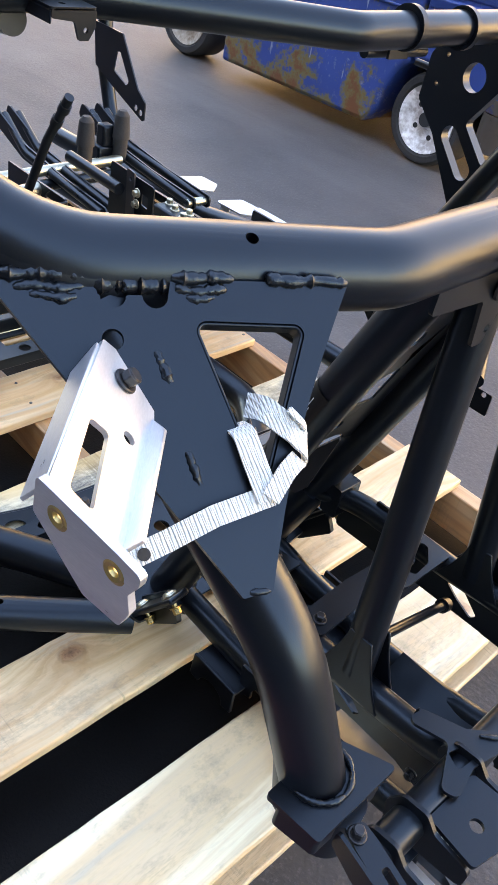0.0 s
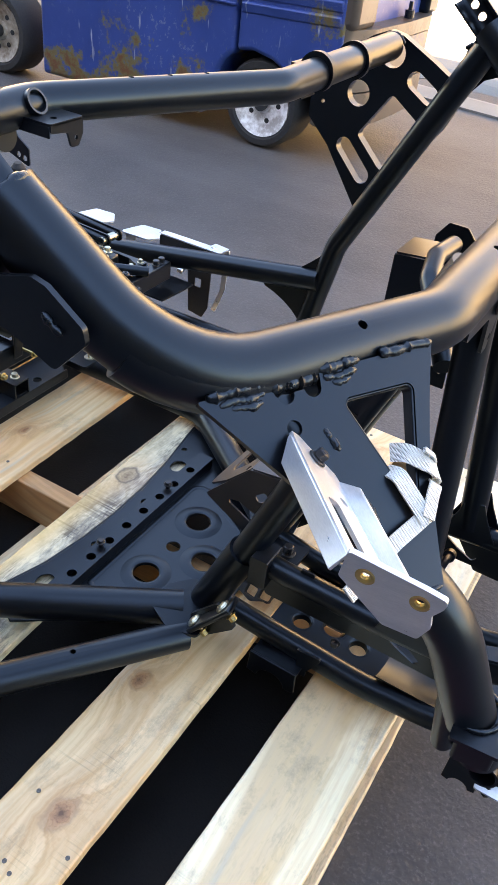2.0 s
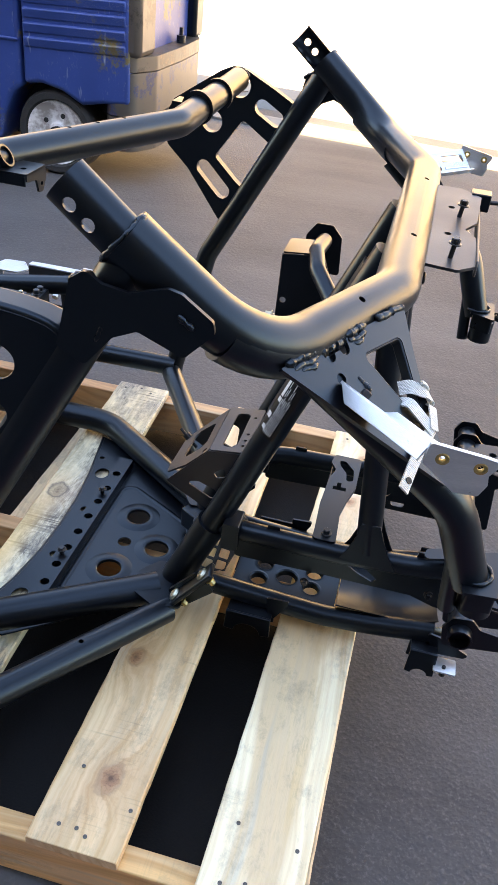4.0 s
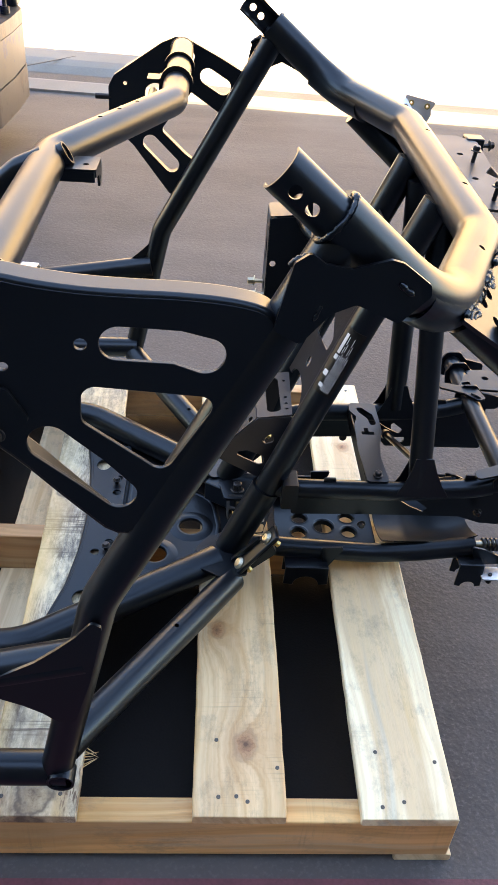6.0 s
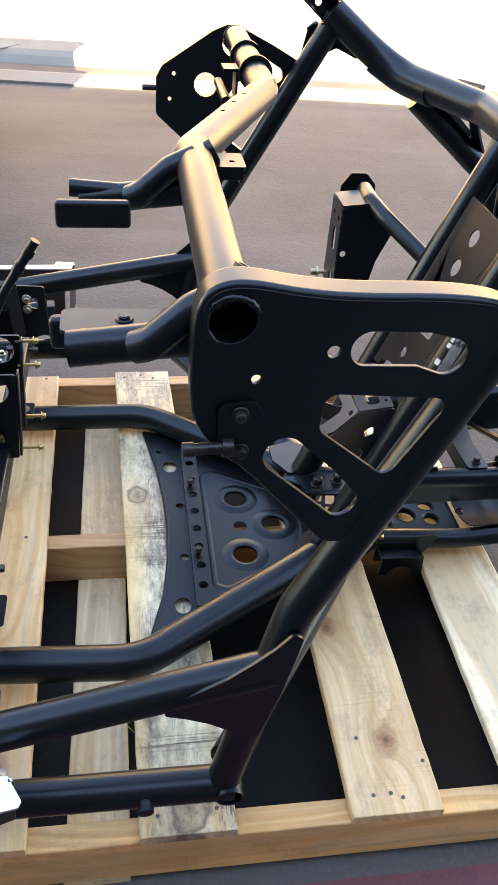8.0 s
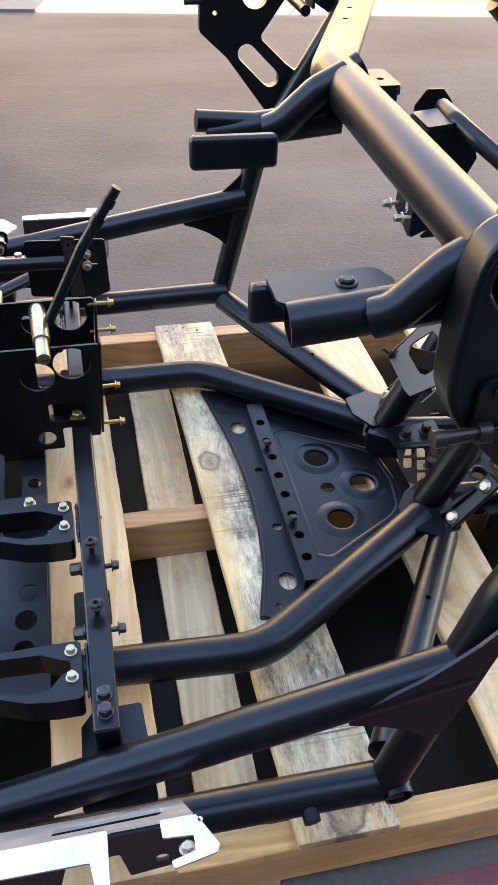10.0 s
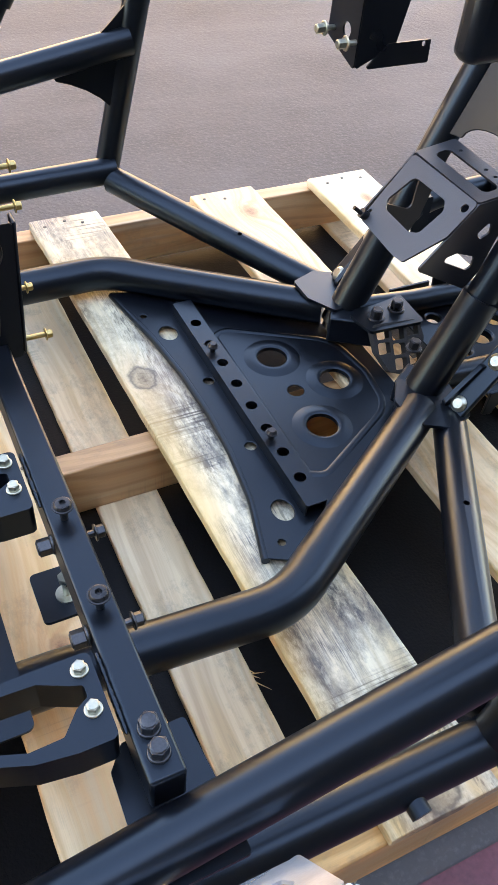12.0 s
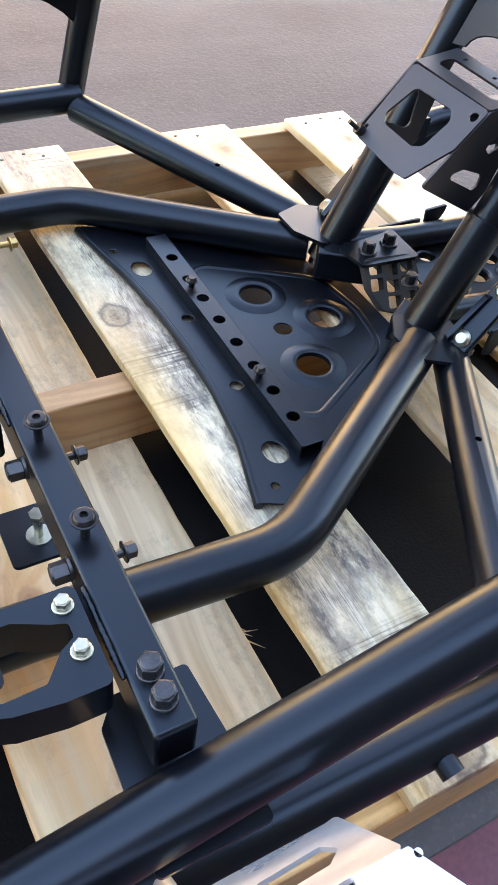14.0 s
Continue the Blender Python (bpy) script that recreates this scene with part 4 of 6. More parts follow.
# raised rim of the pressing and the collars of its holes
rim = bmesh.new()
sweep(rim, fillet([(-0.284, 0.44, 0.0008), (-0.284, 0.755, 0.0008), (-0.262, 0.765, 0.0008), (-0.110, 0.680, 0.0008), (-0.098, 0.595, 0.0008), (-0.110, 0.515, 0.0008), (-0.262, 0.428, 0.0008), (-0.284, 0.44, 0.0008)], 0.06), 0.0125, 20)
part("pressed_rim", rim, black, pan)
for x, y in ((-0.221, 0.513), (-0.221, 0.674), (-0.154, 0.594)):
    c = bmesh.new()
    rings = [[c.verts.new((x + q * math.cos(2 * math.pi * k / 36), y + q * math.sin(2 * math.pi * k / 36), z)) for k in range(36)] for q, z in ((0.0480, 0.0110), (0.0420, 0.0126), (0.0350, 0.0142), (0.0290, 0.0150), (0.0248, 0.0149), (0.0232, 0.0138), (0.0226, 0.0080), (0.0240, 0.0080))]
    for p, q in zip(rings, rings[1:]):
        for k in range(36):
            c.faces.new((p[k], p[(k + 1) % 36], q[(k + 1) % 36], q[k]))
    part("collar", c, black, pan)
strip = plate("drilled_strip", rounded([(-0.3235, 0.375), (-0.2925, 0.375), (-0.2925, 0.832), (-0.3235, 0.832)], 0.003), [circle(-0.308, y, 0.0085, 16) for y in (0.423, 0.472, 0.521, 0.570, 0.620, 0.670, 0.717, 0.772)], 0.003, Matrix.Translation((0, 0, 0.0305)), black, chassis, "raised black strip with a row of holes")
for x in (-0.3222, -0.2938):
    box("strip_side", (0.0025, 0.455, 0.018), Matrix.Translation((x, 0.6035, 0.0205)), black, strip)
for y in (0.502, 0.700):
    b = bmesh.new()
    rod(b, (-0.311, y, 0.030), (-0.311, y, 0.043), 0.0042)
    rod(b, (-0.311, y, 0.041), (-0.311, y, 0.0425), 0.0088, 16)
    rod(b, (-0.311, y, 0.0425), (-0.311, y, 0.047), 0.0074, 16, 0.0050)
    part("screw", b, bolt_black, strip)

# square bar across the rear of the floor with its bolts
bar = box("cross_bar", (0.028, 1.09, 0.042), Matrix.Translation((-0.641, 0.591, 0.231)), black, chassis, "square black cross bar", 0.003)
for side in (0, 1):
    for y in (0.066, 0.086):
        bolt(both((-0.641, y, 0.252), side), (0, 0, 1), 0.0080, steel_dark, bar, washer=1.14, head=0.0095)
    for y in (0.196, 0.294):
        b = bmesh.new()
        x, yy, z = both((-0.641, y, 0.252), side)
        rod(b, (x, yy, z), (x, yy, z + 0.017), 0.0036)
        rod(b, (x, yy, z + 0.0165), (x, yy, z + 0.0180), 0.0098, 22)
        rod(b, (x, yy, z + 0.0180), (x, yy, z + 0.0215), 0.0086, 22, 0.0066)
        screw = soft_edges(part("screw", b, bolt_black, bar), 0.0006)
        drill(screw, [((x, yy, z + 0.0215), (0, 0, 1), 0.0030, 0.003)])
        bolt(both((-0.619, y - 0.013, 0.236), side), (1, 0, 0), 0.0062, steel_dark, bar, shank=0.010, washer=1.35)
        bolt(both((-0.656, y - 0.013, 0.238), side), (-1, 0, 0), 0.0082, steel_dark, bar, washer=1.15, head=0.011)
    # cast arms running to the rear
    for y in (0.125, 0.352):
        o = rounded([(-0.020, -0.038), (0.010, -0.038), (0.010, 0.036), (-0.020, 0.036), (-0.10, 0.034), (-0.42, 0.030), (-0.42, -0.002), (-0.10, -0.016), (-0.050, -0.034)], 0.006)
        h = [rounded([(-0.002, 0.010), (-0.012, 0.0135), (-0.034, 0.024), (-0.100, 0.026), (-0.100, -0.007), (-0.052, -0.024), (-0.026, -0.023), (-0.012, -0.006), (-0.002, 0.000)], 0.003), rounded([(-0.122, 0.026), (-0.39, 0.023), (-0.39, 0.005), (-0.122, -0.006)], 0.006)]
        x, yy, z = both((-0.672, y, 0.243), side)
        arm = plate("seat_arm", o, h, 0.034, Matrix.Translation((x, yy, z - 0.006)), black, chassis, "cast black arm with windows", 0.003)
        bead("weld_bead", [(-0.6565, yy + 0.034 - 0.007 * k, z + 0.006) for k in range(11)], 0.0022, arm)
        for dx, dy in ((-0.001, -0.011), (-0.001, 0.023), (-0.111, -0.004), (-0.111, 0.018)):
            bolt((x + dx, yy + dy, z + 0.011), (0, 0, 1), 0.0054, zinc, arm, washer=1.36)
    plate("foot_plate", rounded([(-0.034, -0.005), (0.044, -0.005), (0.042, 0.050), (0.038, 0.112), (-0.016, 0.111), (-0.031, 0.092)], 0.004), [], 0.004, Matrix.Translation((-0.640, 0.0, 0.186)) if not side else Matrix.Translation((-0.640, MID, 0.186)) @ Matrix.Diagonal((1, -1, 1, 1)), black, chassis)
bc = plate("base_channel", rounded([(-0.800, 0.250), (-0.715, 0.250), (-0.715, 0.865), (-0.735, 0.880), (-0.800, 0.880)], 0.005), [circle(-0.735, 0.800, 0.010, 18), circle(-0.735, 0.650, 0.012, 18), rounded([(-0.785, 0.62), (-0.755, 0.62), (-0.755, 0.74), (-0.785, 0.74)], 0.006)], 0.004, Matrix.Translation((0, 0, 0.050)), black, chassis, "black base channel on the deck")
box("channel_lip", (0.003, 0.620, 0.022), Matrix.Translation((-0.7165, 0.565, 0.040)), black, bc)
for y in (0.735, 0.560):
    sq = bmesh.new()
    for dx, dy, sx, sy in ((0, 0.019, 0.070, 0.003), (0, -0.019, 0.070, 0.003)):
        block(sq, (sx, sy, 0.034), Matrix.Translation((-0.750 + dx, y + dy, 0.0695)))
    block(sq, (0.070, 0.041, 0.003), Matrix.Translation((-0.750, y, 0.0860)))
    block(sq, (0.066, 0.036, 0.003), Matrix.Translation((-0.752, y, 0.0540)))
    part("square_stand", sq, black, bc, "open square tube stand")
    bolt((-0.738, y + 0.004, 0.0875), (0, 0, 1), 0.007, zinc, bc)
box("lower_bar", (0.036, 0.9, 0.030), Matrix.Translation((-0.83, 0.600, 0.060)), black, chassis)

# drop tabs with a long bolt beside the bar
for side in (0, 1):
    tab = plate("drop_tab", rounded([(-0.030, -0.032), (0.020, -0.032), (0.020, 0.030), (-0.030, 0.030)], 0.006), [], 0.004, Matrix.Translation(both((-0.646, 0.318, 0.110), side)), black, chassis, "black tab with a long bolt under the bar")
    hung = bmesh.new()
    x, y, z = both((-0.646, 0.312, 0.112), side)
    rod(hung, (x, y, z), (x, y, z + 0.0018), 0.0115, 24)
    rod(hung, (x, y, z), (x, y, z + 0.024), 0.0040, 12)
    rod(hung, (x, y, z + 0.024), (x, y, z + 0.031), 0.0072, 6)
    part("washer_bolt", hung, zinc, tab)

# clamps where floor, diagonal and label tubes meet
for side in (0, 1):
    k = frame_of(both((-0.125, 0.445, 0.072), side), both((-0.03, 0.445, 0.062), side), both((-0.125, 0.52, 0.072), side))
    cl = plate("node_plate", rounded([(-0.018, -0.028), (0.030, -0.050), (0.075, -0.035), (0.085, 0.040), (0.010, 0.060), (-0.018, 0.020)], 0.008), [], 0.005, k, black, chassis)
    tube("node_sleeve", many([(-0.094, 0.484, 0.030), (-0.0225, 0.4859, 0.206)], side), 0.0268, chassis, black)
    face_out = Vector((-0.79, -0.12 if not side else 0.12, 0.59)).normalized()
    c0, c1 = Vector(both((-0.065, 0.425, 0.079), side)), Vector(both((-0.020, 0.427, 0.139), side))
    along = (c1 - c0).normalized()
    face_out = (face_out - along * face_out.dot(along)).normalized()
    mid = (c0 + c1) / 2 - face_out * 0.006
    strap = box("clamp_bar", (0.118, 0.034, 0.009), frame_of(mid, mid + along, mid + along.cross(face_out)), black, chassis, soft=0.003)
    for p in (c0, c1):
        dome = bmesh.new()
        rod(dome, p - face_out * 0.002, p + face_out * 0.0012, 0.0118, 24)
        rod(dome, p + face_out * 0.0012, p + face_out * 0.0042, 0.0112, 24, 0.0070)
        soft_edges(part("domed_bolt", dome, zinc, strap, "dull zinc domed bolt head"), 0.0012)
    if not side:
        bolt((-0.050, 0.556, 0.072), (0, 0, 1), 0.0085, bolt_black, cl, head=0.012)

    jaw = plate("clamp_jaw", rounded([(-0.040, -0.020), (0.036, -0.024), (0.046, 0.0), (0.036, 0.022), (-0.036, 0.020), (-0.048, 0.0)], 0.006), [], 0.008, frame_of(both((-0.040, 0.437, 0.088), side), both((0.010, 0.434, 0.145), side), both((-0.070, 0.440, 0.120), side)), black, chassis, "bolted clamp at the tube joint")
    for p in ((-0.062, 0.428, 0.075), (-0.018, 0.425, 0.125)):
        bolt(both(p, side), (-0.2, -0.9 if not side else 0.9, 0.3), 0.0050, bolt_black, jaw, washer=1.3, head=0.004)
    for p, w in (((-0.050, 0.427, 0.066), (0.79, -0.05, -0.59)), ((-0.005, 0.427, 0.130), (0.79, -0.05, -0.59))):
        bolt(both(p, side), (w[0], w[1] if not side else -w[1], w[2]), 0.006, brass, jaw, shank=0.008, head=0.008)
    box("node_box", (0.075, 0.075, 0.045) if side else (0.050, 0.050, 0.040), Matrix.Translation(both((-0.078, 0.503, 0.046), side)) @ pose(0, 0, 0, 0, 0, 33 if not side else -33), black, chassis, soft=0.003)
plate("guard_plate", rounded([(-0.090, 0.612), (0.004, 0.606), (0.006, 0.680), (-0.060, 0.690), (-0.100, 0.660)], 0.008), [], 0.005, Matrix.Translation((0, 0, 0.070)), black_flat, chassis)
for x, y in ((-0.064, 0.640), (-0.022, 0.648)):
    bolt((x, y, 0.0725), (0, 0, 1), 0.0095, bolt_black, chassis, head=0.013, name="guard_bolt")
gr = frame_of((-0.086, 0.622, 0.066), (-0.002, 0.615, 0.062), (-0.062, 0.574, 0.012))
plate("grid_guard", rounded([(0.0, -0.008), (0.084, -0.008), (0.090, 0.020), (0.080, 0.058), (0.050, 0.074), (0.022, 0.066), (0.004, 0.034)], 0.010), [rounded([(0.008 + 0.026 * a, -0.002 + 0.023 * b + 0.004 * (1 - abs(a - 1))), (0.029 + 0.026 * a, -0.002 + 0.023 * b + 0.004 * (1 - abs(a - 1))), (0.029 + 0.026 * a, 0.016 + 0.023 * b + 0.004 * (1 - abs(a - 1))), (0.008 + 0.026 * a, 0.016 + 0.023 * b + 0.004 * (1 - abs(a - 1)))], 0.003) for a in (0, 1, 2) for b in (0, 1, 2) if not (b == 2 and a == 0)], 0.014, gr, rubber, chassis, "black plastic grid guard")

# cradle of folded sheet between the label tubes
cr = frame_of((-0.047, 0.657, 0.327), (-0.046, 0.518, 0.328), (-0.124, 0.657, 0.246))
cradle = plate("cradle", rounded([(0.0, 0.0), (0.140, 0.0), (0.140, 0.054), (0.115, 0.112), (0.095, 0.114), (0.008, 0.108), (0.004, 0.060)], 0.006), [rounded([(0.030, 0.022), (0.096, 0.021), (0.107, 0.032), (0.102, 0.072), (0.088, 0.079), (0.030, 0.077), (0.020, 0.066)], 0.010), circle(0.011, 0.092, 0.003, 10), circle(0.129, 0.014, 0.0058, 16)], 0.003, cr, black_sheen, chassis, "folded sheet bracket with square cut-outs")
tp = frame_of((-0.046, 0.659, 0.3285), (-0.046, 0.518, 0.3285), (0.02, 0.659, 0.338))
plate("cradle_top", rounded([(0.0, 0.0), (0.142, 0.0), (0.142, 0.060), (0.0, 0.064)], 0.004), [rounded([(0.018, 0.018), (0.128, 0.018), (0.128, 0.042), (0.018, 0.042)], 0.009)] + [circle(u, 0.052, 0.003, 10) for u in (0.03, 0.085, 0.105, 0.122)], 0.003, tp, black_sheen, cradle)
sd = Matrix(((1, 0, 0, 0), (0, 0, 1, 0.517), (0, 1, 0, 0), (0, 0, 0, 1)))
plate("cradle_side", rounded([(-0.046, 0.328), (0.018, 0.335), (-0.012, 0.225), (-0.030, 0.200), (-0.118, 0.248)], 0.005), [rounded([(-0.085, 0.256), (-0.060, 0.262), (-0.027, 0.250), (-0.030, 0.228)], 0.008), rounded([(-0.036, 0.285), (-0.016, 0.302), (-0.014, 0.282), (-0.028, 0.276)], 0.005)], 0.003, sd, black_sheen, cradle)
plate("cradle_side", rounded([(-0.046, 0.328), (0.018, 0.335), (-0.012, 0.225), (-0.030, 0.200), (-0.118, 0.248)], 0.005), [rounded([(-0.085, 0.262), (-0.050, 0.300), (-0.027, 0.290), (-0.030, 0.240)], 0.008)], 0.003, Matrix.Translation((0, 0.143, 0)) @ sd, black_sheen, cradle)
part("clip", rod(rod(bmesh.new(), (-0.135, 0.650, 0.268), (-0.100, 0.640, 0.240), 0.003), (-0.124, 0.647, 0.260), (-0.116, 0.645, 0.254), 0.007), bolt_black, cradle)
# upper web between the label tubes
wb = frame_of((0.020, 0.659, 0.338), (0.020, 0.518, 0.338), (0.0565, 0.659, 0.431))
arch = [(0.135, 0.004)] + [(0.0705 + 0.062 * math.cos(a), 0.006 + 0.026 * math.sin(a)) for a in (math.pi * k / 12 for k in range(13))] + [(0.006, 0.004)]
plate("tube_web", [(-0.016, 0.000), (-0.012, 0.100), (-0.016, 0.330), (0.150, 0.330), (0.152, 0.100), (0.158, 0.000)] + arch, [circle(0.062, 0.064, 0.009), rounded([(0.028, 0.105), (0.112, 0.118), (0.112, 0.140), (0.028, 0.170)], 0.005), circle(0.060, 0.230, 0.014), circle(0.060, 0.284, 0.014)], 0.003, wb, black_flat, chassis, "black panel between the label tubes")
# printed label on the near tube
axis = Vector((0.203, 0.005, 0.524)).normalized()
outw = Vector((-0.42, -0.86, 0.16))
outw = (outw - axis * outw.dot(axis)).normalized()


def print_bar(bm, along, turn, length, height):
    """A printed bar on the label tube, some way up it and some angle round it."""
    o = (outw * math.cos(turn) + axis.cross(outw) * math.sin(turn)).normalized()
    c = Vector((0.0745, 0.4870, 0.4540)) + o * 0.0231 + axis * along
    block(bm, (length, height, 0.0006), Matrix.Translation(c) @ Matrix((axis, axis.cross(o), o)).transposed().to_4x4())


backing = bmesh.new()
film = []
for k in range(17):
    o = (outw * math.cos(-0.80 + 0.1 * k) + axis.cross(outw) * math.sin(-0.80 + 0.1 * k)).normalized()
    film.append([backing.verts.new(Vector((0.0745, 0.4870, 0.4540)) + o * r + axis * u) for r, u in ((0.0224, -0.048), (0.0231, -0.048), (0.0231, 0.072), (0.0224, 0.072))])
for p, q in zip(film, film[1:]):
    for k in range(4):
        backing.faces.new((p[k], p[(k + 1) % 4], q[(k + 1) % 4], q[k]))
backing.faces.new(film[0])
backing.faces.new(film[-1])
sticker = part("sticker", backing, mottled("black label film", (0.004, 0.004, 0.004), (0.007, 0.007, 0.007), (0.35, 0.45), 30, 300, bump=0.02, spec=0.3), chassis, "black information sticker on a tube")
lb = bmesh.new()
for along, turn, length, height in ((0.045, -0.42, 0.036, 0.0052), (0.020, -0.42, 0.008, 0.0066), (-0.012, -0.50, 0.0095, 0.0085), (-0.034, -0.36, 0.007, 0.007)):
    print_bar(lb, along, turn, length, height)
for row, turn in enumerate((-0.18, -0.06, 0.06, 0.18, 0.30, 0.42)):
    at = -0.042
    for length, gap in ((0.010, 0.003), (0.018, 0.004), (0.007, 0.003), (0.022, 0.005), (0.012, 0.004), (0.014, 0.0))[row % 3:]:
        print_bar(lb, at + length / 2, turn, length, 0.0011)
        at += length + gap
tagged(part("label_print", lb, paper_white, sticker, "white printed lines on a black sticker"), kind="stuff")

# upright box bracket with its bent tube on the far side
ub = plate("upright_bracket", rounded([(-0.022, 0.550), (0.055, 0.558), (0.078, 0.498), (0.056, 0.445), (0.044, 0.385), (-0.022, 0.354)], 0.004), [circle(-0.012, 0.46, 0.006, 10)], 0.003, wall_pose(0.868, 0, 0), black_flat, chassis, "tall black box bracket with holes")
YZ = Matrix(((0, 0, 1, 0), (1, 0, 0, 0), (0, 1, 0, 0), (0, 0, 0, 1)))
plate("bracket_side", rounded([(0.868, 0.354), (0.952, 0.378), (0.945, 0.553), (0.868, 0.550)], 0.004), [rounded([(0.892, 0.455), (0.915, 0.455), (0.915, 0.500), (0.898, 0.500)], 0.008), circle(0.900, 0.400, 0.011, 16), circle(0.887, 0.524, 0.005, 12), circle(0.922, 0.524, 0.005, 12)], 0.003, Matrix.Translation((-0.022, 0, 0)) @ YZ, black_flat, ub)
plate("bracket_flag", rounded([(-0.006, 0.354), (0.108, 0.354), (0.106, 0.388), (0.030, 0.388)], 0.003), [circle(0.094, 0.383, 0.004, 10)], 0.003, wall_pose(0.866, 0, 0), black_flat, ub)
plate("bracket_cap", rounded([(-0.022, 0.868), (0.035, 0.868), (0.035, 0.945), (-0.022, 0.945)], 0.004), [], 0.003, Matrix.Translation((0, 0, 0.555)) @ pose(0, 0, 0, 0, -6, 0), black_flat, ub)
plate("bracket_ear", rounded([(0.0, 0.480), (0.075, 0.480), (0.070, 0.556), (0.050, 0.578), (0.018, 0.578), (0.0, 0.552)], 0.006), [], 0.004, wall_pose(0.988, 0, 0), black_flat, ub)
tube("brace_tube", [(0.040, 0.960, 0.555), (0.036, 0.890, 0.557), (0.050, 0.830, 0.546), (0.108, 0.748, 0.504), (0.135, 0.705, 0.484)], 0.0150, chassis, black, 0.04)
for y in (0.872, 0.935):
    bolt((-0.040, y, 0.392), (-1, 0, 0), 0.0075, zinc, ub, shank=0.02, head=0.012)

# column sleeves behind the dash bar, each with a strut and a paddle
for y1, s in ((0.052, 1), (0.386, -1)):
    arm = tube("column_sleeve", [(-0.345, y1, 0.734 + 0.012 * (s < 0)), (-0.478, y1 + 0.006, 0.718 + 0.012 * (s < 0))], 0.0165, chassis, black, open_ends=(False, True), label="open black sleeve on the dash bar", seg=28)
    z0 = 0.722 + 0.012 * (s < 0)
    tube("column_strut", [(-0.342, y1 - 0.002, z0 + 0.052), (-0.372, y1 - 0.008, z0 + 0.040), (-0.408, y1 - 0.012, z0 + 0.010), (-0.42, y1 - 0.006, z0 + 0.004)], 0.0150, arm, black, 0.03)
    bm = bmesh.new()
    block(bm, (0.032 if s > 0 else 0.085, 0.014, 0.032), Matrix.Translation((-0.481 if s > 0 else -0.462, y1 + s * 0.048, z0 - 0.010 * (s > 0))))
    soft_edges(part("paddle", bm, black_flat, arm, "black sheet paddle"), 0.005, 3)
    if s < 0:
        part("paddle_rod", rod(bmesh.new(), (-0.490, y1 + 0.004, z0 + 0.012), (-0.41, y1 + 0.004, z0 + 0.006), 0.0105, 18), black, arm)
        continue
    plate("paddle_top", rounded([(-0.497, -0.022), (-0.412, -0.020), (-0.404, 0.0), (-0.412, 0.020), (-0.497, 0.022)], 0.008), [], 0.004, Matrix.Translation((0.012 * (s > 0), y1 + s * 0.030, z0 + (0.010 if s > 0 else 0.012))), black_flat, arm)
    bolt((-0.429, y1 + s * 0.030, z0 + (0.012 if s > 0 else 0.014)), (0, 0, 1), 0.006, bolt_black, arm, head=0.002)
tube("cup", [(-0.340, 0.410, 0.774), (-0.318, 0.412, 0.787)], 0.0150, chassis, black, open_ends=(False, True), label="short open tube on the dash bar")
tube("cup", [(-0.336, 0.052, 0.780), (-0.327, 0.056, 0.797)], 0.0095, chassis, black, open_ends=(False, True))
ledge = plate("ledge", rounded([(-0.330, 0.390), (-0.281, 0.390), (-0.281, 0.445), (-0.330, 0.445)], 0.004), [circle(-0.296, 0.412, 0.004, 12)], 0.003, Matrix.Translation((0, 0, 0.772)), black_flat, chassis, "small drilled ledge on the dash bar")
plate("ledge_lip", rounded([(0.391, 0.772), (0.444, 0.772), (0.444, 0.755), (0.436, 0.742), (0.424, 0.742), (0.418, 0.760), (0.391, 0.763)], 0.003), [circle(0.432, 0.752, 0.003, 10)], 0.003, Matrix(((0, 0, 1, -0.2825), (1, 0, 0, 0), (0, 1, 0, 0), (0, 0, 0, 1))), black_flat, ledge)
box("ledge_lip", (0.046, 0.003, 0.014), Matrix.Translation((-0.306, 0.3915, 0.764)), black_flat, ledge)

# shifter box and lever
sb = plate("shifter_plate", rounded([(-0.604, 0.394), (-0.613, 0.232), (-0.630, 0.232), (-0.632, 0.252), (-0.668, 0.252), (-0.668, 0.214), (-0.780, 0.214), (-0.780, 0.394)], 0.004), [circle(-0.643, 0.365, 0.026, 28), circle(-0.692, 0.347, 0.024, 28), rounded([(-0.684, 0.298), (-0.630, 0.294), (-0.634, 0.262), (-0.684, 0.266)], 0.004), circle(-0.692, 0.235, 0.013, 20)], 0.004, wall_pose(0.547, 0, 0), black_flat, chassis, "black sheet shifter box with round holes")
plate("shifter_back", rounded([(-0.604, 0.413), (-0.613, 0.232), (-0.780, 0.232), (-0.780, 0.413)], 0.004), [circle(-0.640, 0.386, 0.025, 28), circle(-0.690, 0.378, 0.020, 24), rounded([(-0.70, 0.33), (-0.63, 0.33), (-0.63, 0.26), (-0.70, 0.26)], 0.006)], 0.004, wall_pose(0.640, 0, 0), black_flat, sb)
box("shifter_side", (0.004, 0.020, 0.160), Matrix.Translation((-0.606, 0.556, 0.314)) @ pose(0, 0, 0, 0, 3, 0), black_flat, sb)
box("shifter_side", (0.004, 0.020, 0.175), Matrix.Translation((-0.606, 0.632, 0.324)) @ pose(0, 0, 0, 0, 3, 0), black_flat, sb)
box("shifter_lip", (0.070, 0.030, 0.004), Matrix.Translation((-0.650, 0.562, 0.254)), black_flat, sb)
bolt((-0.645, 0.560, 0.256), (0, 0, 1), 0.008, brass, sb)
box("shifter_floor", (0.060, 0.020, 0.060), Matrix.Translation((-0.650, 0.580, 0.285)), black_flat, sb)
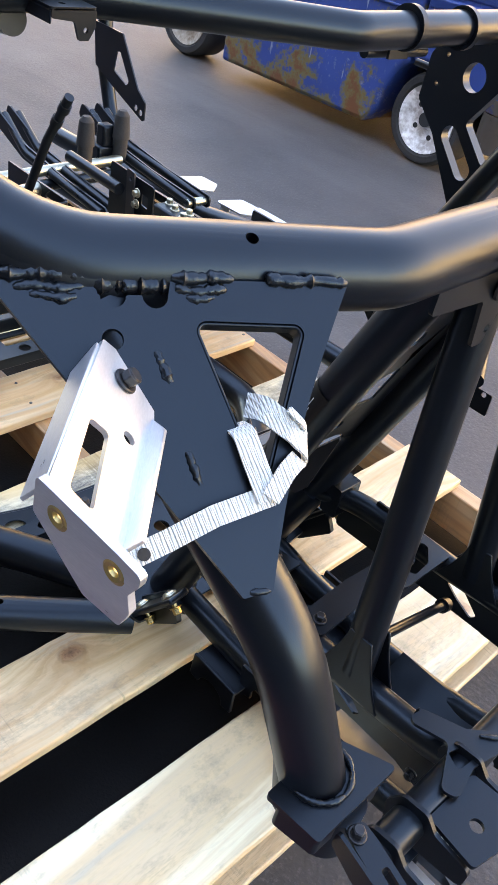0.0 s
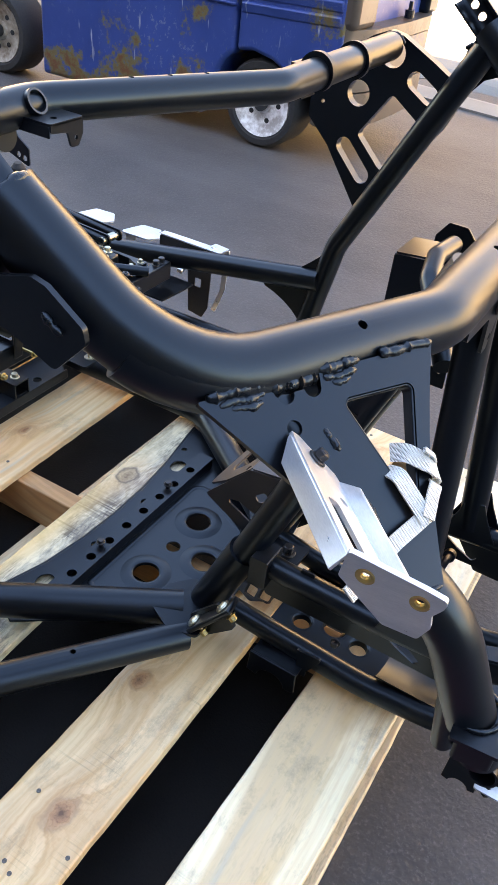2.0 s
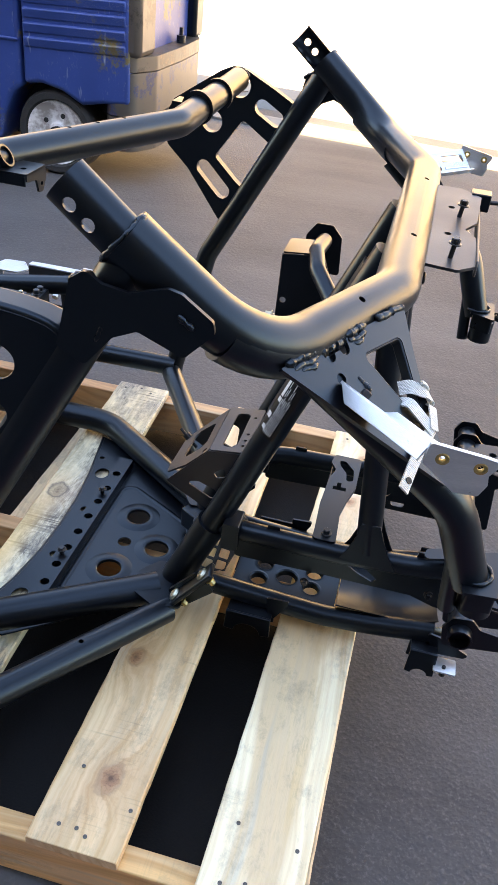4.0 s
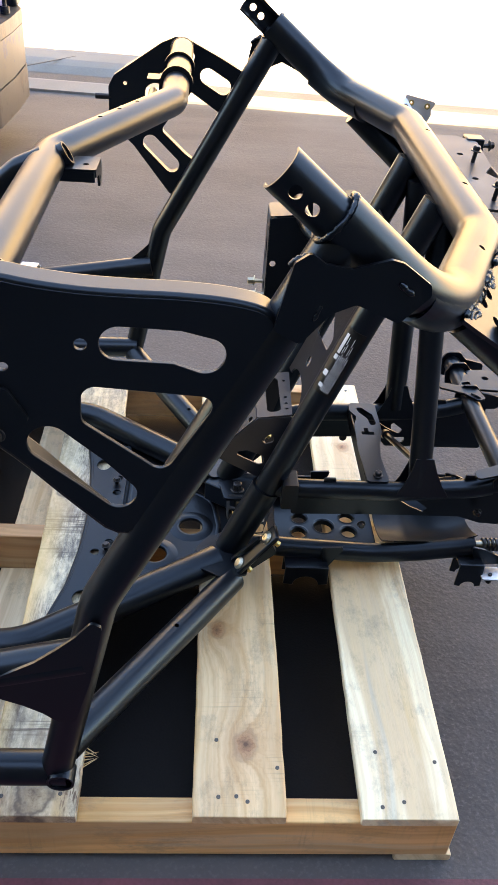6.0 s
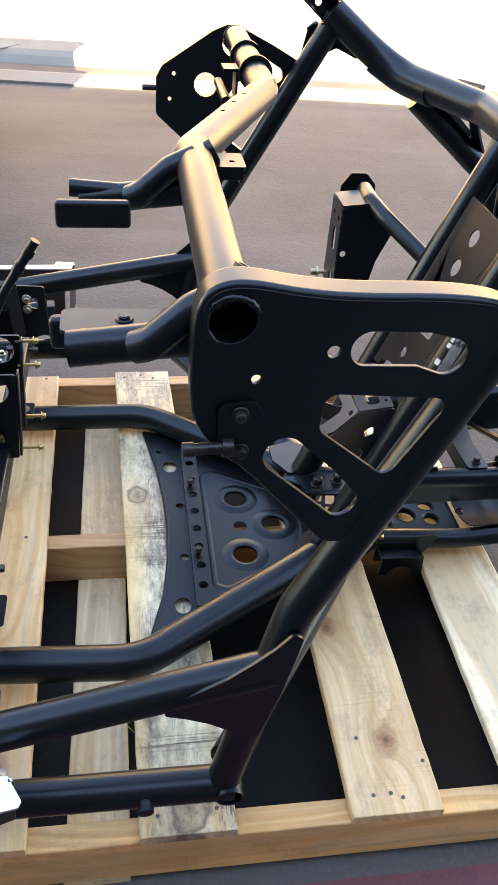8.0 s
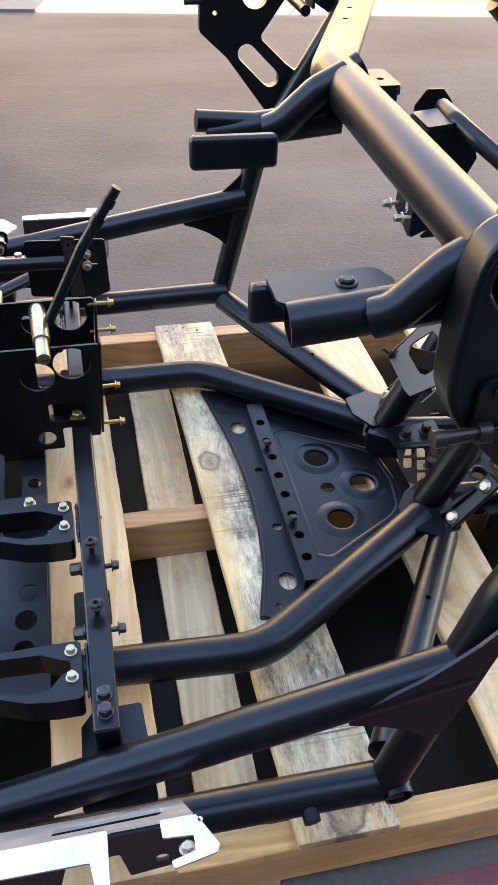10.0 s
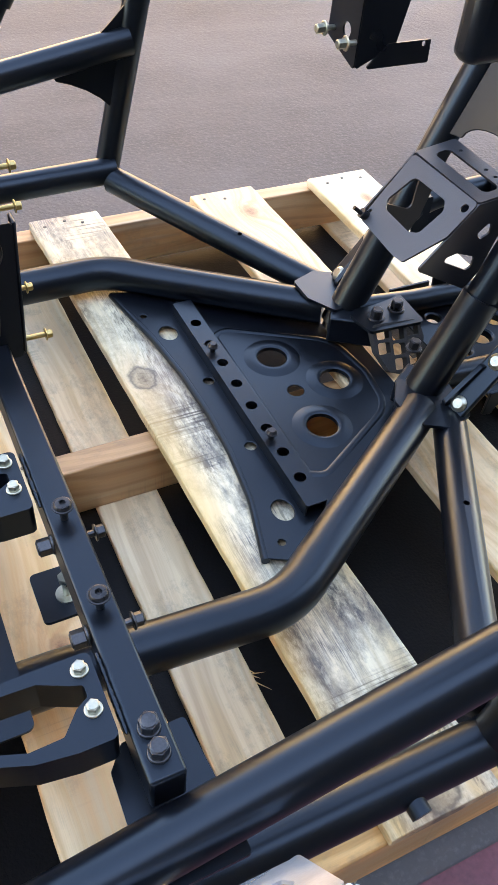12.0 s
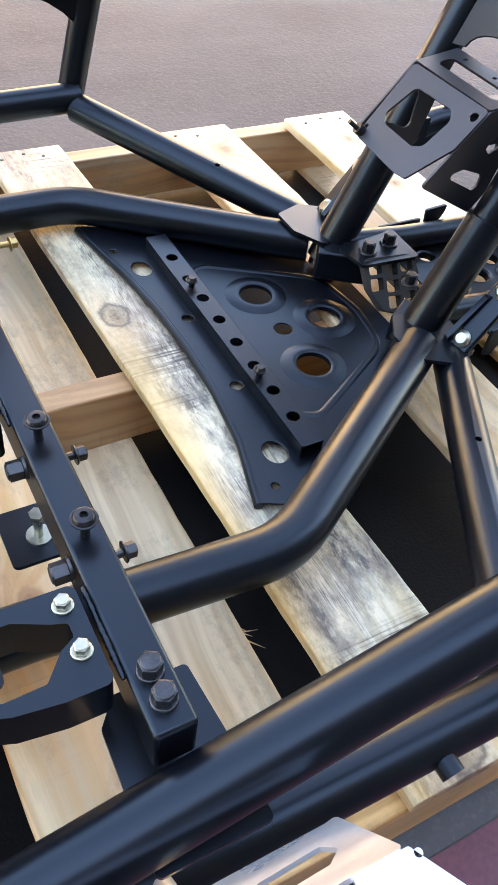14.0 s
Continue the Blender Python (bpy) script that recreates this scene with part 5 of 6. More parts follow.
for y, z in ((0.640, 0.402), (0.640, 0.356), (0.643, 0.250), (0.566, 0.238)):
    bolt((-0.583, y, z), (1, 0, 0), 0.0052, brass, sb, shank=0.03)
lever = tube("lever", [(-0.668, 0.606, 0.400), (-0.612, 0.606, 0.510), (-0.560, 0.607, 0.590)], 0.0075, chassis, black_flat, 0.05, label="thin black lever")
part("grip_bead", rod(rod(bmesh.new(), (-0.592, 0.6065, 0.541), (-0.585, 0.6065, 0.552), 0.0095), (-0.575, 0.607, 0.566), (-0.568, 0.607, 0.577), 0.0095), black_flat, lever)
part("pivot", rod(rod(bmesh.new(), (-0.685, 0.640, 0.400), (-0.680, 0.560, 0.396), 0.0120, 20), (-0.680, 0.560, 0.396), (-0.678, 0.522, 0.392), 0.0095, 18), zinc, chassis)
plate("seat_mount", rounded([(-0.700, 0.428), (-0.575, 0.424), (-0.572, 0.330), (-0.60, 0.320), (-0.700, 0.330)], 0.006), [rounded([(-0.606, 0.402), (-0.588, 0.400), (-0.588, 0.380), (-0.606, 0.382)], 0.003)], 0.003, wall_pose(0.800, 0, 0), black_flat, chassis)
plate("mount_strip", rounded([(-0.644, 0.436), (-0.622, 0.434), (-0.614, 0.330), (-0.636, 0.330)], 0.003), [circle(-0.632, 0.42, 0.004, 10)], 0.003, wall_pose(0.792, 0, 0), black_sheen, chassis)
for z in (0.405, 0.385):
    bolt((-0.606, 0.788, z), (0, -1, 0), 0.006, zinc, chassis, name="mount_bolt")
tube("rear_cross_tube", [(-0.640, 0.775, 0.400), (-0.800, 0.778, 0.400)], 0.011, chassis, black_flat)
plate("rear_pan", rounded([(-0.712, 0.19), (-0.712, 0.440), (-1.30, 0.440), (-1.30, 0.19)], 0.008), [circle(-0.738, 0.365, 0.016, 18, 0.9), circle(-0.742, 0.318, 0.017, 18, 0.9), circle(-0.745, 0.27, 0.014, 18)], 0.003, Matrix.Translation((0, 0, 0.104)), black_flat, chassis, "black rear pan with oval holes")

# aluminium side brackets at the sills
for side in (0,):
    k = Matrix.Translation((0, MID, 0)) @ Matrix.Diagonal((1, -1, 1, 1)) if side else Matrix()
    al = thing("side_bracket", both((-0.63, -0.06, 0.12), side), "bare aluminium folded bracket on a black sill tube", "bracket", "sill brackets")
    slope = k @ frame_of((-0.840, -0.029, 0.226), (-0.576, -0.029, 0.226), (-0.840, -0.0665, 0.271))
    plate("top", rounded([(0.0, 0.0), (0.256, 0.002), (0.264, 0.0), (0.272, 0.058), (0.0, 0.058)], 0.003), [rounded([(0.140, 0.026), (0.242, 0.020), (0.249, 0.030), (0.238, 0.040), (0.140, 0.044)], 0.003)], 0.003, slope, aluminium, al, "sloping top with a long slot")
    plate("tongue", rounded([(-0.600, -0.066), (-0.566, -0.066), (-0.549, -0.096), (-0.552, -0.103), (-0.592, -0.110), (-0.594, -0.103), (-0.571, -0.098), (-0.571, -0.084), (-0.599, -0.082)], 0.002), [circle(-0.563, -0.071, 0.0025, 10)], 0.003, k @ Matrix.Translation((0, 0, 0.2705)), aluminium, al, "bright notched tongue")
    plate("tongue", rounded([(-0.840, -0.066), (-0.648, -0.066), (-0.649, -0.116), (-0.661, -0.116), (-0.665, -0.091), (-0.840, -0.089)], 0.002), [], 0.003, k @ Matrix.Translation((0, 0, 0.2705)), aluminium, al)
    plate("web", rounded([(-0.80, 0.165), (-0.700, 0.175), (-0.690, 0.222), (-0.640, 0.224), (-0.632, 0.172), (-0.585, 0.180), (-0.566, 0.190), (-0.560, 0.264), (-0.80, 0.264)], 0.003), [circle(-0.600, 0.200, 0.007)], 0.003, k @ wall_pose(-0.067, 0, 0), aluminium_shaded, al)
    bolt(k @ Vector((-0.578, -0.091, 0.262)), (0, 0, 1), 0.0055, zinc, al)
    rd = bmesh.new()
    rod(rd, k @ Vector((-0.66, -0.064, 0.185)), k @ Vector((-0.66, 0.012, 0.095)), 0.008, 12)
    part("stay", rd, aluminium, al)
far_al = thing("side_bracket", (-0.64, 1.23, 0.10), "bare aluminium folded bracket behind the far sill tube", "bracket", "sill brackets")
plate("web", rounded([(-0.725, 0.170), (-0.700, 0.170), (-0.690, 0.200), (-0.640, 0.200), (-0.632, 0.092), (-0.592, 0.086), (-0.577, 0.115), (-0.572, 0.262), (-0.725, 0.262)], 0.004), [rounded([(-0.618, 0.185), (-0.600, 0.185), (-0.600, 0.163), (-0.618, 0.163)], 0.002)], 0.003, wall_pose(1.226, 0, 0), aluminium_shaded, far_al, "grey side with a small window")
plate("top", rounded([(-0.725, 1.2245), (-0.556, 1.2245), (-0.550, 1.262), (-0.592, 1.266), (-0.594, 1.248), (-0.700, 1.246), (-0.725, 1.244)], 0.003), [circle(-0.585, 1.240, 0.003, 10)], 0.003, Matrix.Translation((0, 0, 0.2640)), aluminium, far_al)
plate("end_flange", rounded([(-0.588, 0.096), (-0.576, 0.092), (-0.562, 0.130), (-0.552, 0.160), (-0.548, 0.262), (-0.562, 0.262), (-0.566, 0.155)], 0.003), [], 0.003, wall_pose(1.260, 0, 0), aluminium, far_al)
part("stay", rod(bmesh.new(), (-0.640, 1.226, 0.225), (-0.640, 1.190, 0.205), 0.008, 12), aluminium, far_al)

for x0, x1 in ((-0.990, -0.885), (-0.840, -0.738)):
    clip = thing("sill_clip", (x0, 1.24, 0.22), "bare aluminium clip on the sill tube", "clip", "sill clips")
    plate("clip_plate", rounded([(x0, 1.215), (x0 + 0.02, 1.285), (x1 - 0.03, 1.290), (x1, 1.250), (x1 - 0.02, 1.220)], 0.01), [], 0.004, Matrix.Translation((0, 0, 0.238)), aluminium, clip)
    box("clip_tab", (0.03, 0.004, 0.035), Matrix.Translation((x0 + 0.03, 1.222, 0.222)), aluminium, clip)

# rear slide arms, post and linkage
for y in (1.062, 1.104, 0.845, 0.880):
    x0 = 0.0 if y > 1 else -0.02
    tube("slide_arm", [(-1.16 + x0, y + 0.02, 0.345), (-1.04 + x0, y, 0.305), (-0.76 + x0, y, 0.285)], 0.009, chassis, black_flat, 0.1)
    plate("slide_web", rounded([(-1.18 + x0, 0.362), (-1.06 + x0, 0.320), (-0.90 + x0, 0.304), (-0.75 + x0, 0.298), (-0.75 + x0, 0.270), (-0.92 + x0, 0.278), (-1.06 + x0, 0.286), (-1.19 + x0, 0.330)], 0.01), [], 0.004, wall_pose(y + 0.006, 0, 0), black_flat, chassis)
for y in (1.055, 0.838):
    part("slide_pin", rod(bmesh.new(), (-0.765, y, 0.284), (-0.765, y + 0.058, 0.284), 0.0095, 16), zinc, chassis)
for x, y, z, sx, sy, sz in ((-0.755, 1.02, 0.262, 0.10, 0.05, 0.030), (-0.775, 1.015, 0.225, 0.06, 0.06, 0.06), (-1.03, 1.02, 0.300, 0.05, 0.05, 0.05), (-1.02, 1.02, 0.345, 0.03, 0.03, 0.05)):
    box("slide_block", (sx, sy, sz), Matrix.Translation((x, y, z)), black_flat, chassis, soft=0.006)
for x, y in ((-0.79, 1.03), (-0.76, 1.02), (-0.73, 1.035), (-0.72, 1.01)):
    bolt((x, y, 0.277), (0, 0, 1), 0.0075, zinc, chassis, name="slide_bolt")
tube("linkage", [(-0.78, 0.90, 0.275), (-0.70, 0.98, 0.270), (-0.62, 1.04, 0.262)], 0.011, chassis, black_flat, 0.05)
tube("rear_post", [(-1.20, 1.20, 0.235), (-1.270, 1.22, 0.300), (-1.330, 1.23, 0.420), (-1.370, 1.25, 0.95)], 0.018, chassis, black, 0.16)
plate("post_plate", rounded([(-1.340, 0.50), (-1.225, 0.50), (-1.150, 0.395), (-1.116, 0.372), (-1.116, 0.326), (-1.250, 0.372), (-1.325, 0.402)], 0.006), [rounded([(-1.242, 0.455), (-1.228, 0.458), (-1.185, 0.400), (-1.196, 0.390), (-1.250, 0.410)], 0.006), circle(-1.150, 0.352, 0.007, 12), circle(-1.130, 0.346, 0.007, 12)], 0.004, wall_pose(1.205, 0, 0), black_flat, chassis, "black post plate with cut-outs")
for x, y in ((-0.995, 1.045), (-0.977, 0.938)):
    part("stop", rod(rod(rod(bmesh.new(), (x, y, 0.30), (x, y, 0.345), 0.016, 18), (x, y, 0.345), (x, y, 0.395), 0.020, 18, 0.016), (x, y, 0.395), (x, y, 0.405), 0.016, 18, 0.009), rubber, chassis, "rubber bump stop")
part("stop_bar", rod(bmesh.new(), (-0.985, 1.04, 0.300), (-0.96, 0.60, 0.300), 0.011, 16), zinc, chassis)
part("stop_bar", rod(bmesh.new(), (-0.965, 1.04, 0.278), (-0.94, 0.60, 0.278), 0.012, 16), black, chassis)
# bolted aluminium bracket hanging on the gusset, with its strap
for side in (0, 1):
    alu = thing("bolted_bracket", both((0.27, 0.06, 0.68), side), "bare aluminium channel bracket bolted on a black gusset", "bracket", "front brackets")
    fl = frame_of(both((0.255, 0.041, 0.722), side), both((0.318, 0.049, 0.717), side), both((0.310, 0.050, 0.680), side))
    flange = plate("flange", rounded([(0.003, -0.006), (0.052, -0.002), (0.0655, 0.000), (0.0645, 0.007), (0.0600, 0.016), (0.0625, 0.026), (0.058, 0.0395), (0.036, 0.0405), (0.002, 0.016)], 0.003), [circle(0.017, 0.008, 0.0042), circle(0.051, 0.010, 0.0042)], 0.004, fl, aluminium, alu)
    for u, v in ((0.017, 0.008), (0.051, 0.010)):
        r = bmesh.new()
        sweep(r, [fl @ Vector((u + 0.0048 * math.cos(a), v + 0.0048 * math.sin(a), 0.0)) for a in (2 * math.pi * k / 20 for k in range(21))], 0.0026, 8)
        part("nut_ring", r, brass, flange)
    a, b = Vector(both((0.172, 0.137, 0.712), side)), Vector(both((0.262, 0.046, 0.716), side))
    w = Vector(both((0.203, 0.148, 0.684), side))
    ch = frame_of(a, b, w)
    L = (b - a).length
    up = 1 if (ch.to_3x3() @ Vector((0, 0, 1))).z > 0 else -1
    web = plate("channel", rounded([(-0.001, -0.004), (-0.004, 0.007), (-0.012, 0.010), (-0.008, 0.017), (-0.002, 0.017), (0.005, 0.040), (0.020, 0.043), (L, 0.044), (L, -0.006)], 0.0015), [rounded([(0.066, 0.004), (0.064, 0.017), (0.1200, 0.0205), (0.1190, 0.005)], 0.003), circle(0.0537, 0.0295, 0.0042)], 0.003, ch, aluminium, alu, "flat web with a long window")
    for v0, u0, h, lean in ((0.0425, 0.022, 0.013, up), (-0.0050, 0.004, 0.015, -up)):
        rail = bmesh.new()
        rows = [[rail.verts.new(ch @ Vector((u, v0 + dv, lean * z))) for dv, z in ((-0.0012, 0.0), (-0.0012 , hh), (0.0012, hh), (0.0012, 0.0))] for u, hh in ((u0, 0.002), (u0 + 0.018, h), (L - 0.002, h))]
        for p, q in zip(rows, rows[1:]):
            for n in range(4):
                rail.faces.new((p[n], p[(n + 1) % 4], q[(n + 1) % 4], q[n]))
        rail.faces.new(rows[0])
        rail.faces.new(rows[-1])
        soft_edges(part("channel_side", rail, aluminium, alu), 0.0005)
    rib = bmesh.new()
    sweep(rib, [ch @ Vector((u, 0.030 + 0.02 * (u - 0.08), up * 0.0012)) for u in (0.066, 0.09, L - 0.006)], 0.0026, 8)
    part("pressed_rib", rib, aluminium, web)
    bolt(ch @ Vector((0.0158, 0.0170, up * 0.002)), (ch.to_3x3() @ Vector((0, 0, 1))) * up, 0.0055, bolt_black, alu)

strap = thing("strap", (0.25, 0.2, 0.64), "grey woven webbing strap looped round a gusset", "strap")


def ribbon(name, path, width, way, parent):
    bm = bmesh.new()
    pts = fillet(path, 0.012)
    rows = []
    for n, p in enumerate(pts):
        d = (pts[min(n + 1, len(pts) - 1)] - pts[max(n - 1, 0)]).normalized()
        s = (Vector(way) - d * Vector(way).dot(d)).normalized()
        t = d.cross(s) * 0.0009
        rows.append([bm.verts.new(q) for q in (p - s * width / 2 - t, p + s * width / 2 - t, p + s * width / 2 + t, p - s * width / 2 + t)])
    for a, b in zip(rows, rows[1:]):
        for k in range(4):
            bm.faces.new((a[k], a[(k + 1) % 4], b[(k + 1) % 4], b[k]))
    bm.faces.new(rows[0])
    bm.faces.new(rows[-1])
    return part(name, bm, webbing, parent)


OUT = Vector((0.61, -0.316, 0.73))
ribbon("webbing", [Vector((0.247, 0.098, 0.630)) + OUT * 0.004, Vector((0.252, 0.128, 0.636)) + OUT * 0.003, Vector((0.257, 0.155, 0.644)) + OUT * 0.003, Vector((0.266, 0.190, 0.650)) + OUT * 0.003], 0.0125, (0.75, -0.05, -0.65), strap)
ribbon("webbing", [Vector((0.232, 0.188, 0.680)) - OUT * 0.008, Vector((0.237, 0.188, 0.677)) + OUT * 0.003, Vector((0.250, 0.187, 0.664)) + OUT * 0.004, Vector((0.267, 0.186, 0.648)) + OUT * 0.005], 0.0140, (0.3, 0.9, 0.2), strap)
ribbon("webbing", [Vector((0.230, 0.198, 0.690)) - OUT * 0.008, Vector((0.234, 0.204, 0.686)) + OUT * 0.003, Vector((0.250, 0.213, 0.677)) + OUT * 0.005, Vector((0.260, 0.220, 0.669)) + OUT * 0.003, Vector((0.262, 0.222, 0.665)) - OUT * 0.010], 0.0145, (0.7, -0.4, -0.75), strap)
ribbon("webbing", [Vector((0.262, 0.219, 0.662)) - OUT * 0.010, Vector((0.261, 0.212, 0.664)) + OUT * 0.004, Vector((0.262, 0.202, 0.659)) + OUT * 0.006, Vector((0.266, 0.187, 0.648)) + OUT * 0.007], 0.0115, (0.7, 0.4, -0.5), strap)
for w, s in ((0.004, 0), (0.008, 1)):
    ribbon("webbing", [Vector((0.243, 0.214, 0.686)) + OUT * (0.0055 + w / 4), Vector((0.252, 0.221, 0.678)) + OUT * (0.005 + w / 4), Vector((0.258, 0.226, 0.671)) - OUT * 0.008], 0.0040, (0.7, -0.4, -0.75), strap)
part("eyelet", rod(bmesh.new(), Vector((0.250, 0.112, 0.632)) + OUT * 0.0035, Vector((0.250, 0.112, 0.632)) + OUT * 0.006, 0.0036, 14), rubber, strap)

# tan-lit bracket at the front of the hoop
fb = plate("front_bracket", rounded([(0.205, 0.455), (0.268, 0.448), (0.292, 0.470), (0.288, 0.560), (0.272, 0.585), (0.288, 0.615), (0.292, 0.720), (0.262, 0.745), (0.205, 0.745)], 0.006), [circle(0.250, 0.56, 0.005, 12), circle(0.250, 0.66, 0.005, 12)], 0.004, Matrix.Translation((0, 0, 0.738)) @ pose(0, 0, 0, 4, 0, 0) @ Matrix.Translation((0, 0.0, -0.042)), black_sheen, chassis, "folded bumper bracket with bolts on the hoop")
box("bracket_lip", (0.003, 0.250, 0.022), Matrix.Translation((0.291, 0.595, 0.727)), black_sheen, fb)
for p in ((0.259, 0.484, 0.750), (0.264, 0.629, 0.758)):
    bolt(p, (0.1, 0, 1), 0.0060, bolt_black, fb, shank=0.022, washer=1.5, head=0.006)
box("bracket_block", (0.030, 0.030, 0.026), Matrix.Translation((0.292, 0.742, 0.738)), black_flat, fb)
bolt((0.320, 0.742, 0.738), (1, 0, 0.1), 0.0060, bolt_black, fb, shank=0.022, washer=1.5, head=0.006)

# front cross tube and suspension brackets
tube("front_tube", [(0.388, 0.300, 0.256), (0.388, 0.882, 0.256)], 0.0175, chassis, black, open_ends=(True, True))
for side in (0, 1):
    k = Matrix.Translation((0, MID, 0)) @ Matrix.Diagonal((1, -1, 1, 1)) if side else Matrix()
    arm = plate("front_arm", rounded([(0.388, 0.192), (0.394, 0.205), (0.408, 0.203), (0.482, 0.184), (0.480, 0.166), (0.404, 0.186)], 0.003), [rounded([(0.422, 0.195), (0.464, 0.184), (0.463, 0.178), (0.421, 0.189)], 0.0022)], 0.003, k @ Matrix.Translation((0, 0, 0.455)), black_flat, chassis, "slotted black bumper arm")
    plate("arm_side", rounded([(0.388, 0.460), (0.481, 0.460), (0.481, 0.436), (0.410, 0.438), (0.388, 0.444)], 0.004), [], 0.003, k @ wall_pose(0.2585, -0.19, 0), black_flat, arm)
    bolt((k @ Vector((0.397, 0.194, 0.457))), (0, 0, 1), 0.0048, bolt_black, arm)
    low = k @ Matrix.Translation((0.388, 0.0, 0.256))
    plate("hole_plate", rounded([(0.012, 0.372), (0.066, 0.366), (0.074, 0.405), (0.066, 0.448), (0.014, 0.444)], 0.005), [circle(0.046, 0.402, 0.0072, 18)], 0.005, low @ Matrix.Translation((0, 0, 0.012)), black_flat, chassis, "black lug plate with a round hole")
    for y in (0.318, 0.364, 0.452):
        plate("front_ear", rounded([(-0.026, 0.004), (-0.014, 0.026), (0.012, 0.028), (0.026, 0.012), (0.066, 0.004), (0.066, -0.022), (-0.02, -0.030)], 0.009), [], 0.0045, low @ wall_pose(y, 0.06, 0), black_flat, chassis)
    saddle = plate("front_saddle", rounded([(-0.064, 0.432), (-0.020, 0.446), (0.004, 0.398), (0.020, 0.404), (0.012, 0.444), (0.022, 0.492), (0.006, 0.500), (-0.018, 0.474), (-0.060, 0.456)], 0.007), [rounded([(-0.014, 0.436), (0.004, 0.428), (0.006, 0.452), (-0.008, 0.456)], 0.004)], 0.004, low @ Matrix.Translation((0, 0, 0.020)), black_flat, chassis, "three-armed black saddle over the cross tube")
    bead("weld_bead", [low @ Vector((-0.004 + 0.003 * q, 0.478 + 0.003 * q, 0.0235)) for q in range(6)], 0.0028, saddle)
    # adjuster at the end of the lower rail
    adj = part("adjuster", rod(bmesh.new(), k @ Vector((0.385, 0.500, 0.069)), k @ Vector((0.428, 0.500, 0.073)), 0.0075, 14), zinc, chassis, "zinc adjuster bolt at the rail end")
    for q in range(4):
        part("ring", rod(bmesh.new(), k @ Vector((0.400 + 0.008 * q, 0.500, 0.0705)), k @ Vector((0.404 + 0.008 * q, 0.500, 0.0709)), 0.0130, 20), bolt_black, adj)
    plate("end_web", rounded([(0.372, 0.084), (0.398, 0.078), (0.448, 0.052), (0.440, 0.044), (0.384, 0.040)], 0.004), [], 0.004, k @ wall_pose(0.478, 0, 0), black_flat, chassis)
    plate("end_flag", rounded([(0.392, 0.440), (0.430, 0.440), (0.430, 0.474), (0.392, 0.474)], 0.003), [circle(0.410, 0.452, 0.004, 10)], 0.003, k @ Matrix.Translation((0, 0, 0.036)), aluminium, chassis, "bare metal tab with a bolt")
    bolt(k @ Vector((0.410, 0.452, 0.031)), (0, 0, -1), 0.006, bolt_black, chassis, name="flag_bolt", shank=0.01, head=0.010)

# floor sheet, feet and brackets of the front end
front_holes = [(0.062, 0.607, 0.0165), (0.058, 0.564, 0.0165), (0.109, 0.584, 0.0205), (0.158, 0.569, 0.0165), (0.158, 0.612, 0.0165), (0.062, 0.650, 0.0140)]
front_pan = plate("front_pan", rounded([(0.012, 0.500), (0.207, 0.500), (0.207, 0.682), (0.012, 0.682)], 0.006), [circle(x, y, r, 24) for x, y, r in front_holes], 0.003, Matrix.Translation((0, 0, 0.030)), black, chassis, "black front floor sheet with flanged round holes")
for x, y, r in front_holes:
    c = bmesh.new()
    rings = [[c.verts.new((x + q * math.cos(2 * math.pi * k / 24), y + q * math.sin(2 * math.pi * k / 24), z)) for k in range(24)] for q, z in ((r + 0.004, 0.0318), (r + 0.001, 0.0322), (r - 0.0015, 0.0300), (r - 0.0025, 0.0200), (r - 0.0010, 0.0200), (r + 0.002, 0.0290))]
    for p, q in zip(rings, rings[1:]):
        for k in range(24):
            c.faces.new((p[k], p[(k + 1) % 24], q[(k + 1) % 24], q[k]))
    part("collar", c, black, front_pan)
for side in (0, 1):
    for x, z in ((0.085, 0.232), (0.330, 0.248)):
        clipm = Matrix.Translation(both((x, 0.470, z), side))
        plate("rail_clip", rounded([(-0.012, -0.008), (0.012, -0.008), (0.010, 0.010), (-0.010, 0.010)], 0.002), [], 0.003, clipm @ pose(0, 0, 0, 90, 0, 0), black_flat, chassis)
    bolt(both((0.150, 0.458, 0.150), side), (0, -1 if not side else 1, 0), 0.0055, bolt_black, chassis, name="web_bolt")
    bolt(both((0.350, 0.452, 0.190), side), (0, -1 if not side else 1, 0), 0.0055, bolt_black, chassis, name="web_bolt")
trough = bmesh.new()
grid = []
for a in range(15):
    x = 0.209 + 0.178 * a / 14
    grid.append([trough.verts.new((x, 0.502 + 0.178 * b / 20, 0.044 + 0.028 * abs(b / 10 - 1) ** 2.2 + 0.020 * max(0.0, (a - 9) / 5) ** 1.5 + 0.006 * math.exp(-((a - 4) / 1.6) ** 2) * math.sin(math.pi * b / 20))) for b in range(21)])
for p, q in zip(grid, grid[1:]):
    for b in range(20):
        trough.faces.new((p[b], p[b + 1], q[b + 1], q[b]))
for f in bmesh.ops.extrude_face_region(trough, geom=trough.faces[:])["geom"]:
    if isinstance(f, bmesh.types.BMVert):
        f.co.z -= 0.003
part("front_trough", trough, black_flat, chassis, "pressed black trough between the rails")
